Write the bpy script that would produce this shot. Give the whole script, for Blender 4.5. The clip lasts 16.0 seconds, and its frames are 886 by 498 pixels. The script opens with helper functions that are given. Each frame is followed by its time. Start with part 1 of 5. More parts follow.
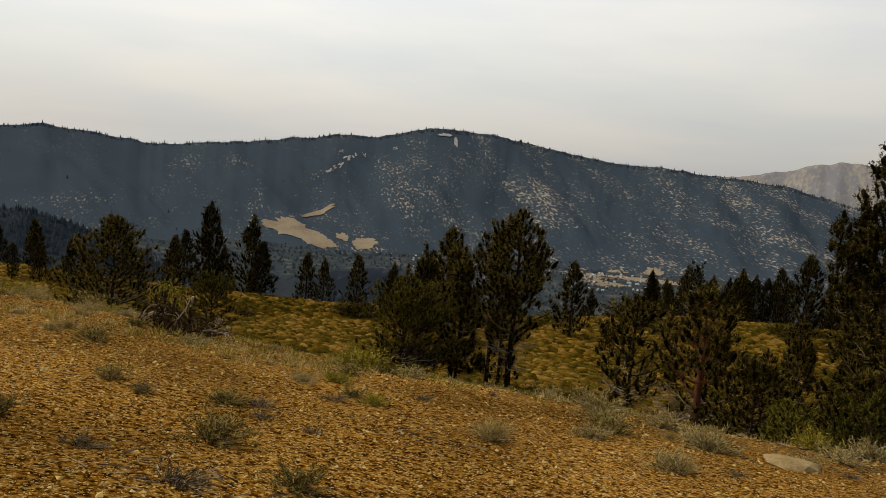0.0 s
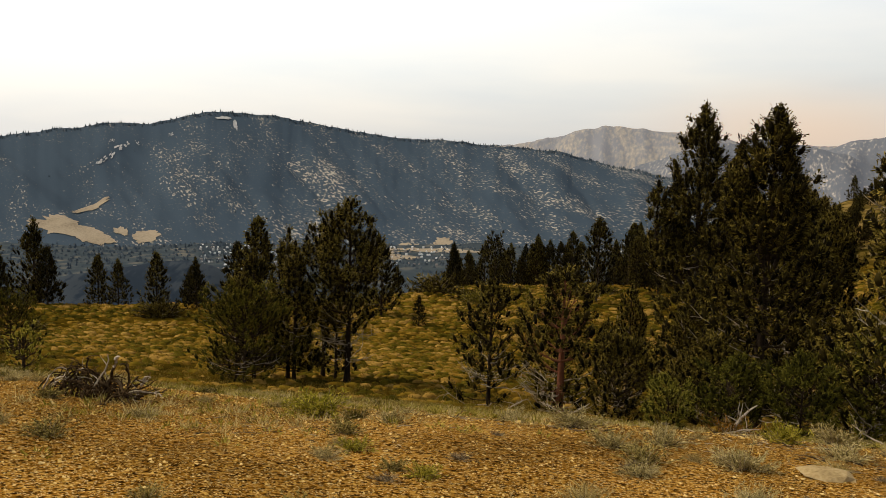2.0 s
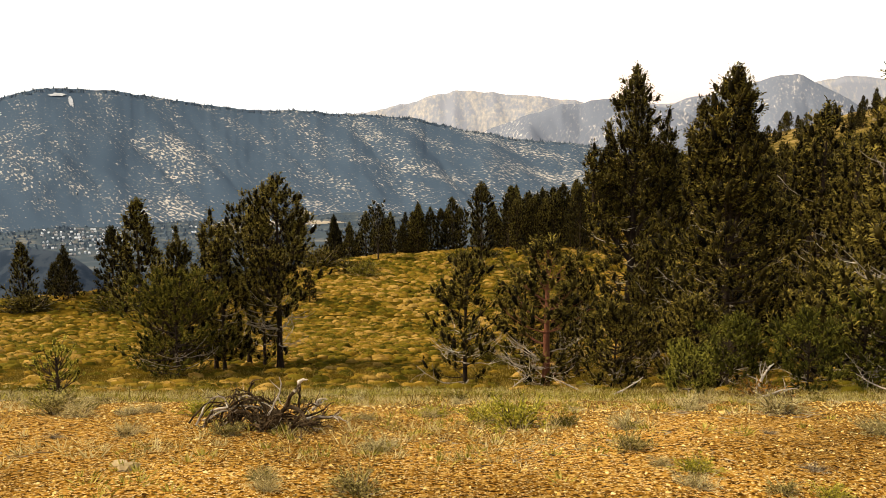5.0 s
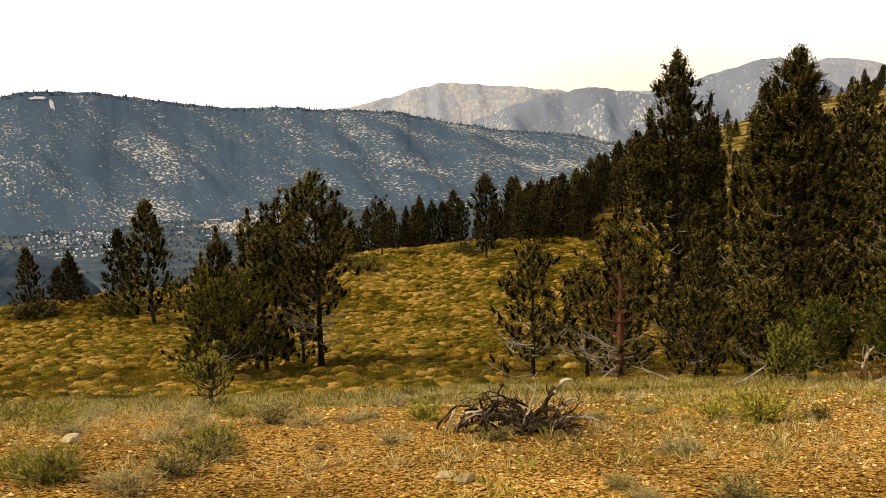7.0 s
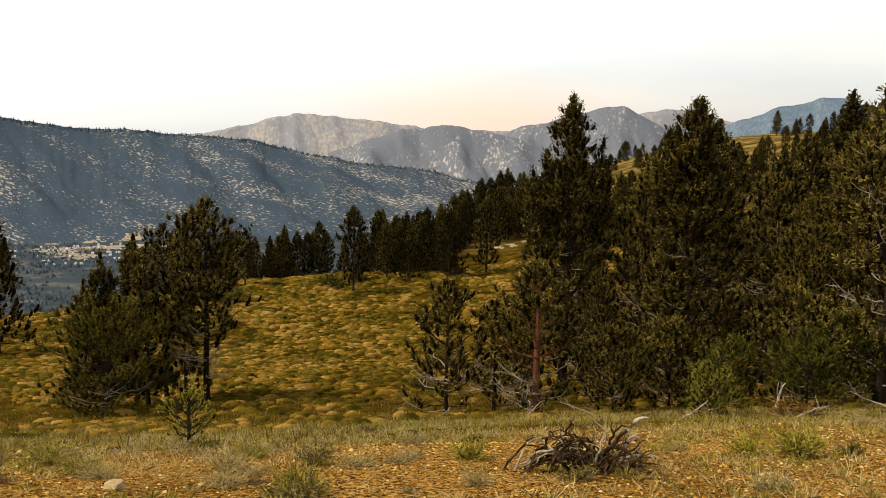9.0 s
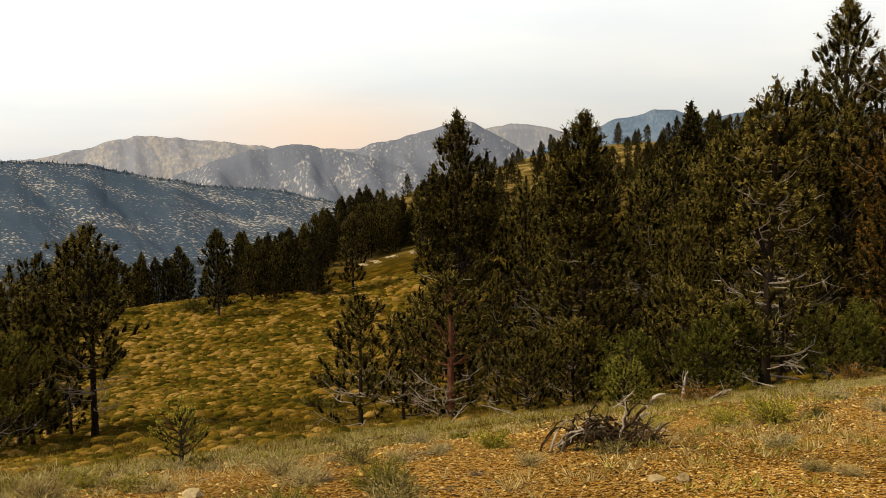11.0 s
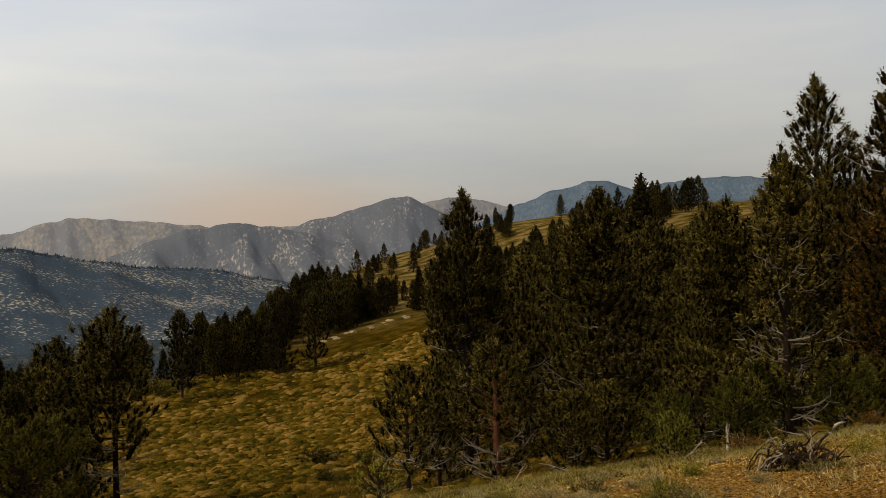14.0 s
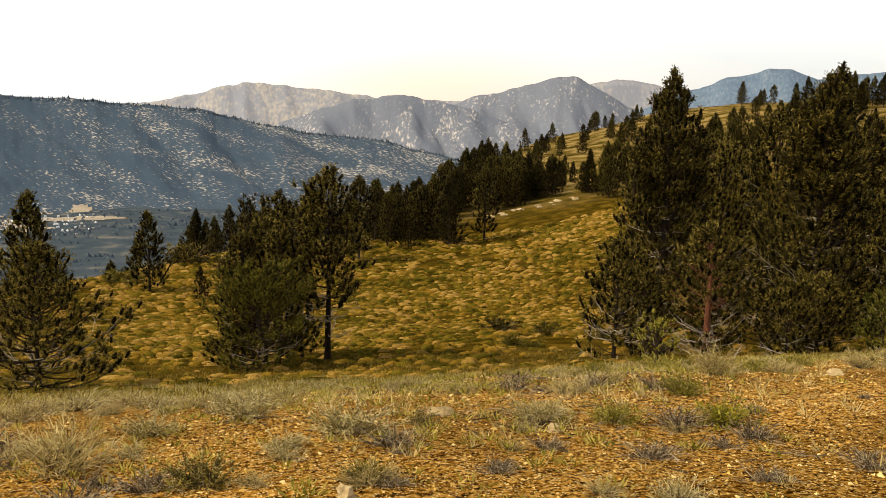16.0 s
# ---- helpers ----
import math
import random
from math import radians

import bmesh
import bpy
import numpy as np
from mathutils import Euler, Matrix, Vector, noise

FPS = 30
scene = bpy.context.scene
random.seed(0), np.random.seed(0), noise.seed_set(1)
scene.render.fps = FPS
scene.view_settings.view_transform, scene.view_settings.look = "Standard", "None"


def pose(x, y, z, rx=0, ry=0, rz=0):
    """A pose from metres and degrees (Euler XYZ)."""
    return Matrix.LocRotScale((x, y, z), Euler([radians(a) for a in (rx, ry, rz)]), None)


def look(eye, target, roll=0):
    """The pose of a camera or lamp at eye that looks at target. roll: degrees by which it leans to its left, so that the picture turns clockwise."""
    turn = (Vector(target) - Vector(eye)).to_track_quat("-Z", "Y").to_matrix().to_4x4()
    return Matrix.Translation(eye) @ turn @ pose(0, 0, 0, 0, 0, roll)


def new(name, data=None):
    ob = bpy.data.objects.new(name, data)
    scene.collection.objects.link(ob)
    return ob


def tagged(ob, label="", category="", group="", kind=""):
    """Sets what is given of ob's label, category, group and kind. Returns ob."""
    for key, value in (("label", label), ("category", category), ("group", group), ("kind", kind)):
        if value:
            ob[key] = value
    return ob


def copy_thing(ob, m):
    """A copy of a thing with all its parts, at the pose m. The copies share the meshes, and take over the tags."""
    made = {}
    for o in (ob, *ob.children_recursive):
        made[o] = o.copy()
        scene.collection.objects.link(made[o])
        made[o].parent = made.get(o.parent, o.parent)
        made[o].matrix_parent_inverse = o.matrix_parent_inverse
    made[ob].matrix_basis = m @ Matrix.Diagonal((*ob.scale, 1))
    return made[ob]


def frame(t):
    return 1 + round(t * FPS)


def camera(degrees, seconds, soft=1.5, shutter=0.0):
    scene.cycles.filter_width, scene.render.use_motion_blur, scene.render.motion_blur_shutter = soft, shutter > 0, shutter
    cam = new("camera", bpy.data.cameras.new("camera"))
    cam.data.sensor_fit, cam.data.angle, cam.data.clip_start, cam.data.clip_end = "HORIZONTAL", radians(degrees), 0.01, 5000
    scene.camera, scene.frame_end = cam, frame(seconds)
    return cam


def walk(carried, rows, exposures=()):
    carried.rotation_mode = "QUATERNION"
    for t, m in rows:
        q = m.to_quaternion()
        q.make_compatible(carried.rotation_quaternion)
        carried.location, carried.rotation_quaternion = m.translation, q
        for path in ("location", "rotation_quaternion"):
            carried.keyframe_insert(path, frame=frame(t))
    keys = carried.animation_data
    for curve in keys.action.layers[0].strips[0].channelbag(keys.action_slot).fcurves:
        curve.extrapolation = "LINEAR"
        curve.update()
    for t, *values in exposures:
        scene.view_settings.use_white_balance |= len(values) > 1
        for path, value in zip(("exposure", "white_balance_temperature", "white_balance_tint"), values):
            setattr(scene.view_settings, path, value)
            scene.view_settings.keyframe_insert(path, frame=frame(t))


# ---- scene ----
from mathutils import Quaternion

cam = camera(53.18, 16.0, soft=0.6)
# seconds, place, heading (clockwise from +y), tilt, lean
PATH = (
    (0.0, -0.00, -0.00, -0.00, -23.67, -6.40, 4.79),
    (0.5, -0.46, -0.06, 0.10, -19.10, -7.46, 4.72),
    (1.0, -1.15, 0.16, 0.20, -16.00, -7.70, 3.99),
    (1.5, -1.79, 0.25, 0.37, -13.07, -7.44, 2.98),
    (2.0, -2.49, 0.21, 0.40, -10.05, -7.04, 1.77),
    (2.5, -3.24, 0.14, 0.35, -6.90, -7.38, 0.73),
    (3.0, -4.01, 0.17, 0.33, -4.31, -8.55, -0.14),
    (5.5, -7.42, 1.18, 0.44, -0.74, -8.97, -0.14),
    (6.0, -8.12, 1.15, 0.46, -1.25, -8.57, -0.58),
    (6.5, -8.84, 1.19, 0.50, -1.19, -8.98, -1.58),
    (7.0, -9.61, 1.49, 0.41, 0.01, -9.44, -1.75),
    (7.5, -10.22, 1.68, 0.38, 1.63, -9.60, -1.49),
    (8.0, -10.80, 1.83, 0.34, 3.95, -9.12, -0.79),
    (8.5, -11.31, 1.86, 0.38, 6.72, -8.27, 0.33),
    (9.0, -11.89, 1.91, 0.40, 9.59, -7.35, 1.09),
    (9.5, -12.40, 1.86, 0.34, 12.08, -6.55, 1.49),
    (10.0, -12.88, 1.78, 0.32, 14.56, -6.27, 1.06),
    (12.5, -15.95, 1.04, 0.42, 23.28, -5.20, -1.41),
    (13.0, -16.68, 0.82, 0.41, 23.68, -3.35, -1.45),
    (13.5, -17.52, 0.81, 0.52, 23.48, -1.75, -1.77),
    (14.0, -18.34, 0.94, 0.52, 23.05, -1.48, -1.84),
    (14.5, -19.08, 1.07, 0.48, 22.56, -3.35, -1.90),
    (15.0, -19.82, 0.98, 0.41, 21.51, -5.71, -1.38),
    (15.5, -20.44, 1.00, 0.33, 18.25, -7.40, -0.09),
    (16.0, -20.91, 0.91, 0.27, 12.81, -9.20, 1.22),
)


def aim(x, y, z, heading, tilt, lean):
    a, b = radians(heading), radians(tilt)
    way = Vector((math.sin(a) * math.cos(b), math.cos(a) * math.cos(b), math.sin(b)))
    return look(Vector((x, y, z)), Vector((x, y, z)) + way, lean)


EXPOSURE = (
    (0.0, -1.18),
    (0.5, -0.80),
    (1.0, -0.40),
    (1.5, -0.53),
    (2.0, -0.68),
    (2.5, -0.76),
    (3.0, -0.60),
    (5.5, 0.35),
    (6.5, -0.15),
    (7.0, 0.00),
    (7.5, 0.35),
    (8.0, 0.05),
    (9.0, -0.28),
    (9.5, -0.81),
    (10.0, -0.72),
    (12.5, -0.18),
    (13.0, -0.70),
    (13.5, -1.12),
    (14.0, -1.26),
    (14.5, -1.19),
    (15.0, -0.97),
    (15.5, -0.67),
    (16.0, -0.08),
)
walk(cam, [(t, aim(*r)) for t, *r in PATH], EXPOSURE)

# ---- sky and sun ----
SUN_AZ, SUN_EL = -90.0, 52.0
world = bpy.data.worlds.new("sky")
scene.world = world
world.use_nodes = True
wn, wl = world.node_tree.nodes, world.node_tree.links
wn.clear()


def wnode(kind, **inputs):
    n = wn.new(kind)
    for k, v in inputs.items():
        n.inputs[k.replace("_", " ")].default_value = v
    return n


sky = wn.new("ShaderNodeTexSky")
sky.sky_type, sky.sun_disc = "NISHITA", False
sky.sun_elevation, sky.sun_rotation = radians(SUN_EL), radians(SUN_AZ)
sky.dust_density, sky.air_density = 3.0, 1.0
way = wn.new("ShaderNodeTexCoord")
split = wn.new("ShaderNodeSeparateXYZ")
wl.new(way.outputs["Generated"], split.inputs[0])
# smoke haze: thick and pale towards the horizon, thinner overhead
veil = wn.new("ShaderNodeValToRGB")
wl.new(split.outputs["Z"], veil.inputs[0])
ramp = veil.color_ramp
ramp.elements[0].position, ramp.elements[0].color = 0.0, (0.80, 0.775, 0.73, 1)
ramp.elements[1].position, ramp.elements[1].color = 1.0, (0.13, 0.135, 0.15, 1)
for at, c in ((0.06, (0.93, 0.905, 0.85, 1)), (0.17, (1.2, 1.17, 1.10, 1)), (0.27, (1.08, 1.13, 1.19, 1)), (0.5, (0.33, 0.34, 0.36, 1))):
    ramp.elements.new(at).color = c
# thin banks of cloud drawn out along the horizon
bank_map = wn.new("ShaderNodeMapping")
bank_map.inputs["Scale"].default_value = (2.0, 2.0, 11.0)
wl.new(way.outputs["Generated"], bank_map.inputs[0])
bank = wnode("ShaderNodeTexNoise", Scale=1.6, Detail=4.0, Roughness=0.5)
wl.new(bank_map.outputs[0], bank.inputs["Vector"])
bank_ramp = wn.new("ShaderNodeValToRGB")
bank_ramp.color_ramp.elements[0].position, bank_ramp.color_ramp.elements[0].color = 0.34, (0.90, 0.93, 0.965, 1)
bank_ramp.color_ramp.elements[1].position, bank_ramp.color_ramp.elements[1].color = 0.66, (1.05, 1.03, 1.0, 1)
wl.new(bank.outputs["Fac"], bank_ramp.inputs[0])
hazy = wn.new("ShaderNodeMix")
hazy.data_type, hazy.blend_type = "RGBA", "MULTIPLY"
hazy.inputs[0].default_value = 1.0
wl.new(veil.outputs[0], hazy.inputs[6])
wl.new(bank_ramp.outputs[0], hazy.inputs[7])
# the haze is brighter on the sun's side
sunward = wn.new("ShaderNodeVectorMath")
sunward.operation = "DOT_PRODUCT"
sunward.inputs[1].default_value = (math.sin(radians(SUN_AZ)), math.cos(radians(SUN_AZ)), 0)
wl.new(way.outputs["Generated"], sunward.inputs[0])
bright = wn.new("ShaderNodeMapRange")
for key, v in zip(("From Min", "From Max", "To Min", "To Max"), (-0.5, 0.5, 1.04, 1.66)):
    bright.inputs[key].default_value = v
wl.new(sunward.outputs["Value"], bright.inputs[0])
# warm smoke low over the far mountains
glow_at = Vector((math.sin(radians(12)), math.cos(radians(12)), 0.015)).normalized()
gap = wn.new("ShaderNodeVectorMath")
gap.operation = "SUBTRACT"
gap.inputs[1].default_value = glow_at
wl.new(way.outputs["Generated"], gap.inputs[0])
flat = wn.new("ShaderNodeVectorMath")
flat.operation = "MULTIPLY"
flat.inputs[1].default_value = (1.0, 1.0, 3.2)
wl.new(gap.outputs[0], flat.inputs[0])
far_off = wn.new("ShaderNodeVectorMath")
far_off.operation = "LENGTH"
wl.new(flat.outputs[0], far_off.inputs[0])
glow = wn.new("ShaderNodeMapRange")
glow.interpolation_type = "SMOOTHSTEP"
glow.inputs["From Min"].default_value, glow.inputs["From Max"].default_value = 0.24, 0.0
glow.inputs["To Min"].default_value, glow.inputs["To Max"].default_value = 0.0, 0.75
wl.new(far_off.outputs["Value"], glow.inputs[0])
warm = wn.new("ShaderNodeMix")
warm.data_type = "RGBA"
warm.inputs[7].default_value = (1.08, 0.80, 0.58, 1)
wl.new(glow.outputs[0], warm.inputs[0])
wl.new(hazy.outputs[2], warm.inputs[6])
back = wnode("ShaderNodeBackground", Strength=0.05)
wl.new(sky.outputs[0], back.inputs[0])
back_haze = wnode("ShaderNodeBackground", Strength=1.0)
wl.new(bright.outputs[0], back_haze.inputs["Strength"])
wl.new(warm.outputs[2], back_haze.inputs[0])
add = wn.new("ShaderNodeAddShader")
wl.new(back.outputs[0], add.inputs[0])
wl.new(back_haze.outputs[0], add.inputs[1])
out = wn.new("ShaderNodeOutputWorld")
wl.new(add.outputs[0], out.inputs[0])

sun = new("sun", bpy.data.lights.new("sun", "SUN"))
sun.data.energy, sun.data.angle, sun.data.color = 4.0, radians(2.0), (1.0, 0.88, 0.66)
sun_way = Vector((math.sin(radians(SUN_AZ)) * math.cos(radians(SUN_EL)), math.cos(radians(SUN_AZ)) * math.cos(radians(SUN_EL)), math.sin(radians(SUN_EL))))
sun.matrix_basis = look(sun_way * 100, (0, 0, 0))


# ---- materials ----
def material(name, colours, scale, rough=0.85, bump=0.0, bump_scale=None, island=0.0, each=0.0, fine=None, spec=0.2, stretch=(1, 1, 1), contrast=(0.3, 0.7), share=0.45, drift=None, fall=None, cluster=0.0):
    """Two scales of noise over a ramp of colours, with optional variation by piece (island) and by thing (each)."""
    m = bpy.data.materials.new(name)
    m.use_nodes = True
    n, l = m.node_tree.nodes, m.node_tree.links
    bsdf = n["Principled BSDF"]
    bsdf.inputs["Roughness"].default_value = rough
    bsdf.inputs["Specular IOR Level"].default_value = spec
    co = n.new("ShaderNodeTexCoord")
    mp = n.new("ShaderNodeMapping")
    mp.inputs["Scale"].default_value = stretch
    if fall is not None:  # the grain runs down the slope, along this compass heading
        mp.vector_type = "TEXTURE"
        mp.inputs["Rotation"].default_value = (0, 0, -radians(fall))
        mp.inputs["Scale"].default_value = tuple(1 / k for k in stretch)
    l.new(co.outputs["Object"], mp.inputs[0])
    big = n.new("ShaderNodeTexNoise")
    big.inputs["Scale"].default_value, big.inputs["Detail"].default_value = scale, 5
    l.new(mp.outputs[0], big.inputs["Vector"])
    small = n.new("ShaderNodeTexNoise")
    small.inputs["Scale"].default_value, small.inputs["Detail"].default_value = fine or scale * 9, 3
    l.new(mp.outputs[0], small.inputs["Vector"])
    mix = n.new("ShaderNodeMath")
    mix.operation = "MULTIPLY_ADD"
    mix.inputs[1].default_value = share
    l.new(small.outputs["Fac"], mix.inputs[0])
    part_of = n.new("ShaderNodeMath")
    part_of.operation = "MULTIPLY"
    part_of.inputs[1].default_value = 1 - share
    l.new(big.outputs["Fac"], part_of.inputs[0])
    l.new(part_of.outputs[0], mix.inputs[2])
    value = mix.outputs[0]
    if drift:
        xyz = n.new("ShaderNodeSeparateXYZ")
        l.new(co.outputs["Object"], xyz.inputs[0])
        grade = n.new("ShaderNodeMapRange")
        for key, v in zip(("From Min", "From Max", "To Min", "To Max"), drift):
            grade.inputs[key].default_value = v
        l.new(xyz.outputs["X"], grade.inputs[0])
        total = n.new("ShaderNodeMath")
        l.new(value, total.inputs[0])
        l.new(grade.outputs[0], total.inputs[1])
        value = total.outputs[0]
    if cluster:  # broad patches where the pale ground is commoner
        broad = n.new("ShaderNodeTexNoise")
        broad.inputs["Scale"].default_value, broad.inputs["Detail"].default_value = scale * 0.55, 3
        l.new(mp.outputs[0], broad.inputs["Vector"])
        spread = n.new("ShaderNodeMapRange")
        for key, v in zip(("From Min", "From Max", "To Min", "To Max"), (0.3, 0.7, -cluster, cluster)):
            spread.inputs[key].default_value = v
        l.new(broad.outputs["Fac"], spread.inputs[0])
        total = n.new("ShaderNodeMath")
        l.new(value, total.inputs[0])
        l.new(spread.outputs[0], total.inputs[1])
        value = total.outputs[0]
    for amount, source in ((island, "geo"), (each, "obj")):
        if amount:
            if source == "geo":
                r = n.new("ShaderNodeNewGeometry").outputs["Random Per Island"]
            else:
                r = n.new("ShaderNodeObjectInfo").outputs["Random"]
            k = n.new("ShaderNodeMath")
            k.operation = "MULTIPLY_ADD"
            k.inputs[1].default_value = amount
            off = n.new("ShaderNodeMath")
            off.operation = "SUBTRACT"
            off.inputs[1].default_value = amount / 2
            l.new(value, off.inputs[0])
            l.new(r, k.inputs[0])
            l.new(off.outputs[0], k.inputs[2])
            value = k.outputs[0]
    ramp = n.new("ShaderNodeValToRGB")
    e = ramp.color_ramp.elements
    lo, hi = contrast
    e[0].position, e[0].color = lo, (*colours[0], 1)
    e[1].position, e[1].color = hi, (*colours[-1], 1)
    for i, c in enumerate(colours[1:-1]):
        e.new(lo + (hi - lo) * (i + 1) / (len(colours) - 1)).color = (*c, 1)
    l.new(value, ramp.inputs[0])
    l.new(ramp.outputs[0], bsdf.inputs["Base Color"])
    if bump:
        b = n.new("ShaderNodeBump")
        b.inputs["Strength"].default_value, b.inputs["Distance"].default_value = 0.8, bump
        bn = n.new("ShaderNodeTexNoise")
        bn.inputs["Scale"].default_value, bn.inputs["Detail"].default_value = bump_scale or scale * 6, 4
        l.new(mp.outputs[0], bn.inputs["Vector"])
        l.new(bn.outputs["Fac"], b.inputs["Height"])
        l.new(b.outputs[0], bsdf.inputs["Normal"])
    return m


def leafy(name, colours, island=0.38, each=0.2, rough=0.6, glow_through=0.25, scale=0.7):
    """Needles and leaves: varied piece by piece and plant by plant, a little light passing through."""
    m = material(name, colours, scale, rough, island=island, each=each, fine=scale * 8.5, spec=0.03)
    n, l = m.node_tree.nodes, m.node_tree.links
    bsdf, out = n["Principled BSDF"], n["Material Output"]
    colour = bsdf.inputs["Base Color"].links[0].from_socket
    t = n.new("ShaderNodeBsdfTranslucent")
    l.new(colour, t.inputs[0])
    mix = n.new("ShaderNodeMixShader")
    mix.inputs[0].default_value = glow_through
    l.new(bsdf.outputs[0], mix.inputs[1])
    l.new(t.outputs[0], mix.inputs[2])
    l.new(mix.outputs[0], out.inputs[0])
    return m


NEEDLE = leafy("pine_needles", ((0.014, 0.011, 0.003), (0.088, 0.065, 0.009), (0.31, 0.228, 0.042)), 0.38, 0.12, glow_through=0.1)
NEEDLE_GREEN = leafy("young_pine_needles", ((0.02, 0.02, 0.003), (0.12, 0.108, 0.012), (0.36, 0.31, 0.045)), 0.32, glow_through=0.2)
NEEDLE_OLIVE = leafy("olive_pine_needles", ((0.022, 0.018, 0.002), (0.11, 0.088, 0.009), (0.32, 0.25, 0.035)), 0.3, glow_through=0.25)
NEEDLE_DARK = leafy("far_pine_needles", ((0.009, 0.008, 0.003), (0.046, 0.036, 0.007), (0.17, 0.13, 0.024)), 0.3, 0.3, glow_through=0.1)
# needle cores: the crown's inner shade is painted in as near-black and darker green
NEEDLE_SHADE = leafy("shaded_core_needles", ((0.004, 0.003, 0.001), (0.014, 0.010, 0.002), (0.045, 0.032, 0.006)), 0.3, 0.1, glow_through=0.05)
NEEDLE_SHADE_GREEN = leafy("shaded_green_core_needles", ((0.012, 0.011, 0.002), (0.05, 0.045, 0.006), (0.12, 0.105, 0.015)), 0.3, 0.1, glow_through=0.1)
NEEDLE_RUST = leafy("dying_pine_needles", ((0.022, 0.017, 0.003), (0.13, 0.07, 0.009), (0.38, 0.165, 0.024)), 0.36, glow_through=0.12)
BARK = material("pine_bark", ((0.013, 0.009, 0.006), (0.033, 0.022, 0.013), (0.09, 0.062, 0.04)), 3.0, 0.95, 0.03, 14, each=0.2, spec=0.04, stretch=(2, 2, 0.5))
BARK_RED = material("red_pine_bark", ((0.08, 0.032, 0.016), (0.19, 0.066, 0.03), (0.32, 0.13, 0.06)), 3.0, 0.9, 0.03, 14, stretch=(2, 2, 0.5))
DEADWOOD = material("weathered_deadwood", ((0.14, 0.105, 0.07), (0.38, 0.30, 0.21), (0.62, 0.53, 0.41)), 4.0, 0.9, 0.01, 30, island=0.3, spec=0.05, stretch=(3, 3, 0.7))
DARKWOOD = material("dark_brown_deadwood", ((0.008, 0.005, 0.002), (0.028, 0.016, 0.007), (0.15, 0.095, 0.045)), 5.0, 0.95, 0.01, 30, island=0.4, spec=0.04, stretch=(3, 3, 0.7))
STONE = material("pale_granite", ((0.24, 0.165, 0.07), (0.42, 0.30, 0.14), (0.58, 0.45, 0.24)), 3.0, 0.95, 0.015, 22, each=0.25, spec=0.03)
PEBBLE = material("granite_gravel", ((0.09, 0.038, 0.006), (0.40, 0.20, 0.028), (0.63, 0.39, 0.085), (0.84, 0.63, 0.25)), 0.4, 0.9, spec=0.04, island=0.75, fine=30, contrast=(0.2, 0.85))
SAGE = leafy("grey_green_sage_leaves", ((0.09, 0.07, 0.014), (0.26, 0.20, 0.05), (0.54, 0.43, 0.14)), 0.6, glow_through=0.35)
YELLOW = leafy("yellow_green_broom_leaves", ((0.18, 0.16, 0.012), (0.40, 0.34, 0.03), (0.66, 0.55, 0.09)), 0.6, glow_through=0.35)
PALE = leafy("pale_buckwheat_leaves", ((0.24, 0.185, 0.06), (0.47, 0.375, 0.14), (0.70, 0.58, 0.28)), 0.6, glow_through=0.35)
GREEN = leafy("green_shrub_leaves", ((0.14, 0.12, 0.012), (0.30, 0.25, 0.03), (0.52, 0.42, 0.09)), 0.6, glow_through=0.35)
STRAW = leafy("dry_grass_blades", ((0.28, 0.20, 0.06), (0.50, 0.38, 0.13), (0.72, 0.58, 0.26)), 0.6, glow_through=0.35)
GOLD = leafy("golden_meadow_grass", ((0.10, 0.065, 0.007), (0.20, 0.13, 0.018), (0.38, 0.265, 0.06)), 0.5, 0.0, 0.8, 0.2)
TWIG = material("grey_twigs", ((0.045, 0.03, 0.016), (0.16, 0.115, 0.065), (0.42, 0.33, 0.2)), 6, 0.95, island=0.5, spec=0.03)
HUMMOCK = leafy("meadow_scrub", ((0.055, 0.044, 0.003), (0.135, 0.098, 0.008), (0.25, 0.14, 0.014), (0.42, 0.25, 0.055)), 0.38, 0.0, 0.9, 0.1, 0.1)
# far conifers: the blue of the haze before them is mixed into the colour
HILL_TREE = material("hazy_distant_conifers", ((0.040, 0.056, 0.072), (0.055, 0.074, 0.094), (0.08, 0.098, 0.11)), 0.02, 0.9, island=0.7)
ROOF = material("town_roofs", ((0.25, 0.22, 0.2), (0.5, 0.47, 0.43), (0.75, 0.73, 0.7)), 0.05, 0.7, island=0.9)
CLEARING = material("dry_meadow_clearing", ((0.22, 0.17, 0.11), (0.35, 0.28, 0.19), (0.45, 0.37, 0.26)), 0.012, 0.95, fine=0.2)
GRANITE_SCAR = material("bare_granite_scar", ((0.26, 0.255, 0.25), (0.42, 0.41, 0.395), (0.6, 0.585, 0.555)), 0.03, 0.9, fine=0.3)


def slope_material(name, dark, mid, pale, amount, scale, window=0.1, speck=0.075, drift=None, fall=0.0, cluster=0.05):
    """A mountainside: dark brush and woods, tinted with haze, broken by flecks of pale soil and rock."""
    return material(name, (dark, mid, pale), scale, 0.95, fine=speck, spec=0.05, contrast=(amount, amount + window), share=0.63, stretch=(1.2, 0.46, 0.6), drift=drift, fall=fall, cluster=cluster)


# aerial haze is painted into these base colours: bluer, and paler farther off
MOUNTAIN = slope_material("hazy_wooded_mountainside", (0.053, 0.076, 0.102), (0.092, 0.105, 0.114), (0.42, 0.375, 0.31), 0.507, 0.007, 0.115, 0.13, drift=(-2300, 100, -0.065, 0.014), fall=-42, cluster=0.012)
MOUNTAIN_DRY = slope_material("hazy_dry_mountainside", (0.17, 0.18, 0.205), (0.22, 0.22, 0.23), (0.52, 0.46, 0.40), 0.50, 0.009, 0.16, fall=14)
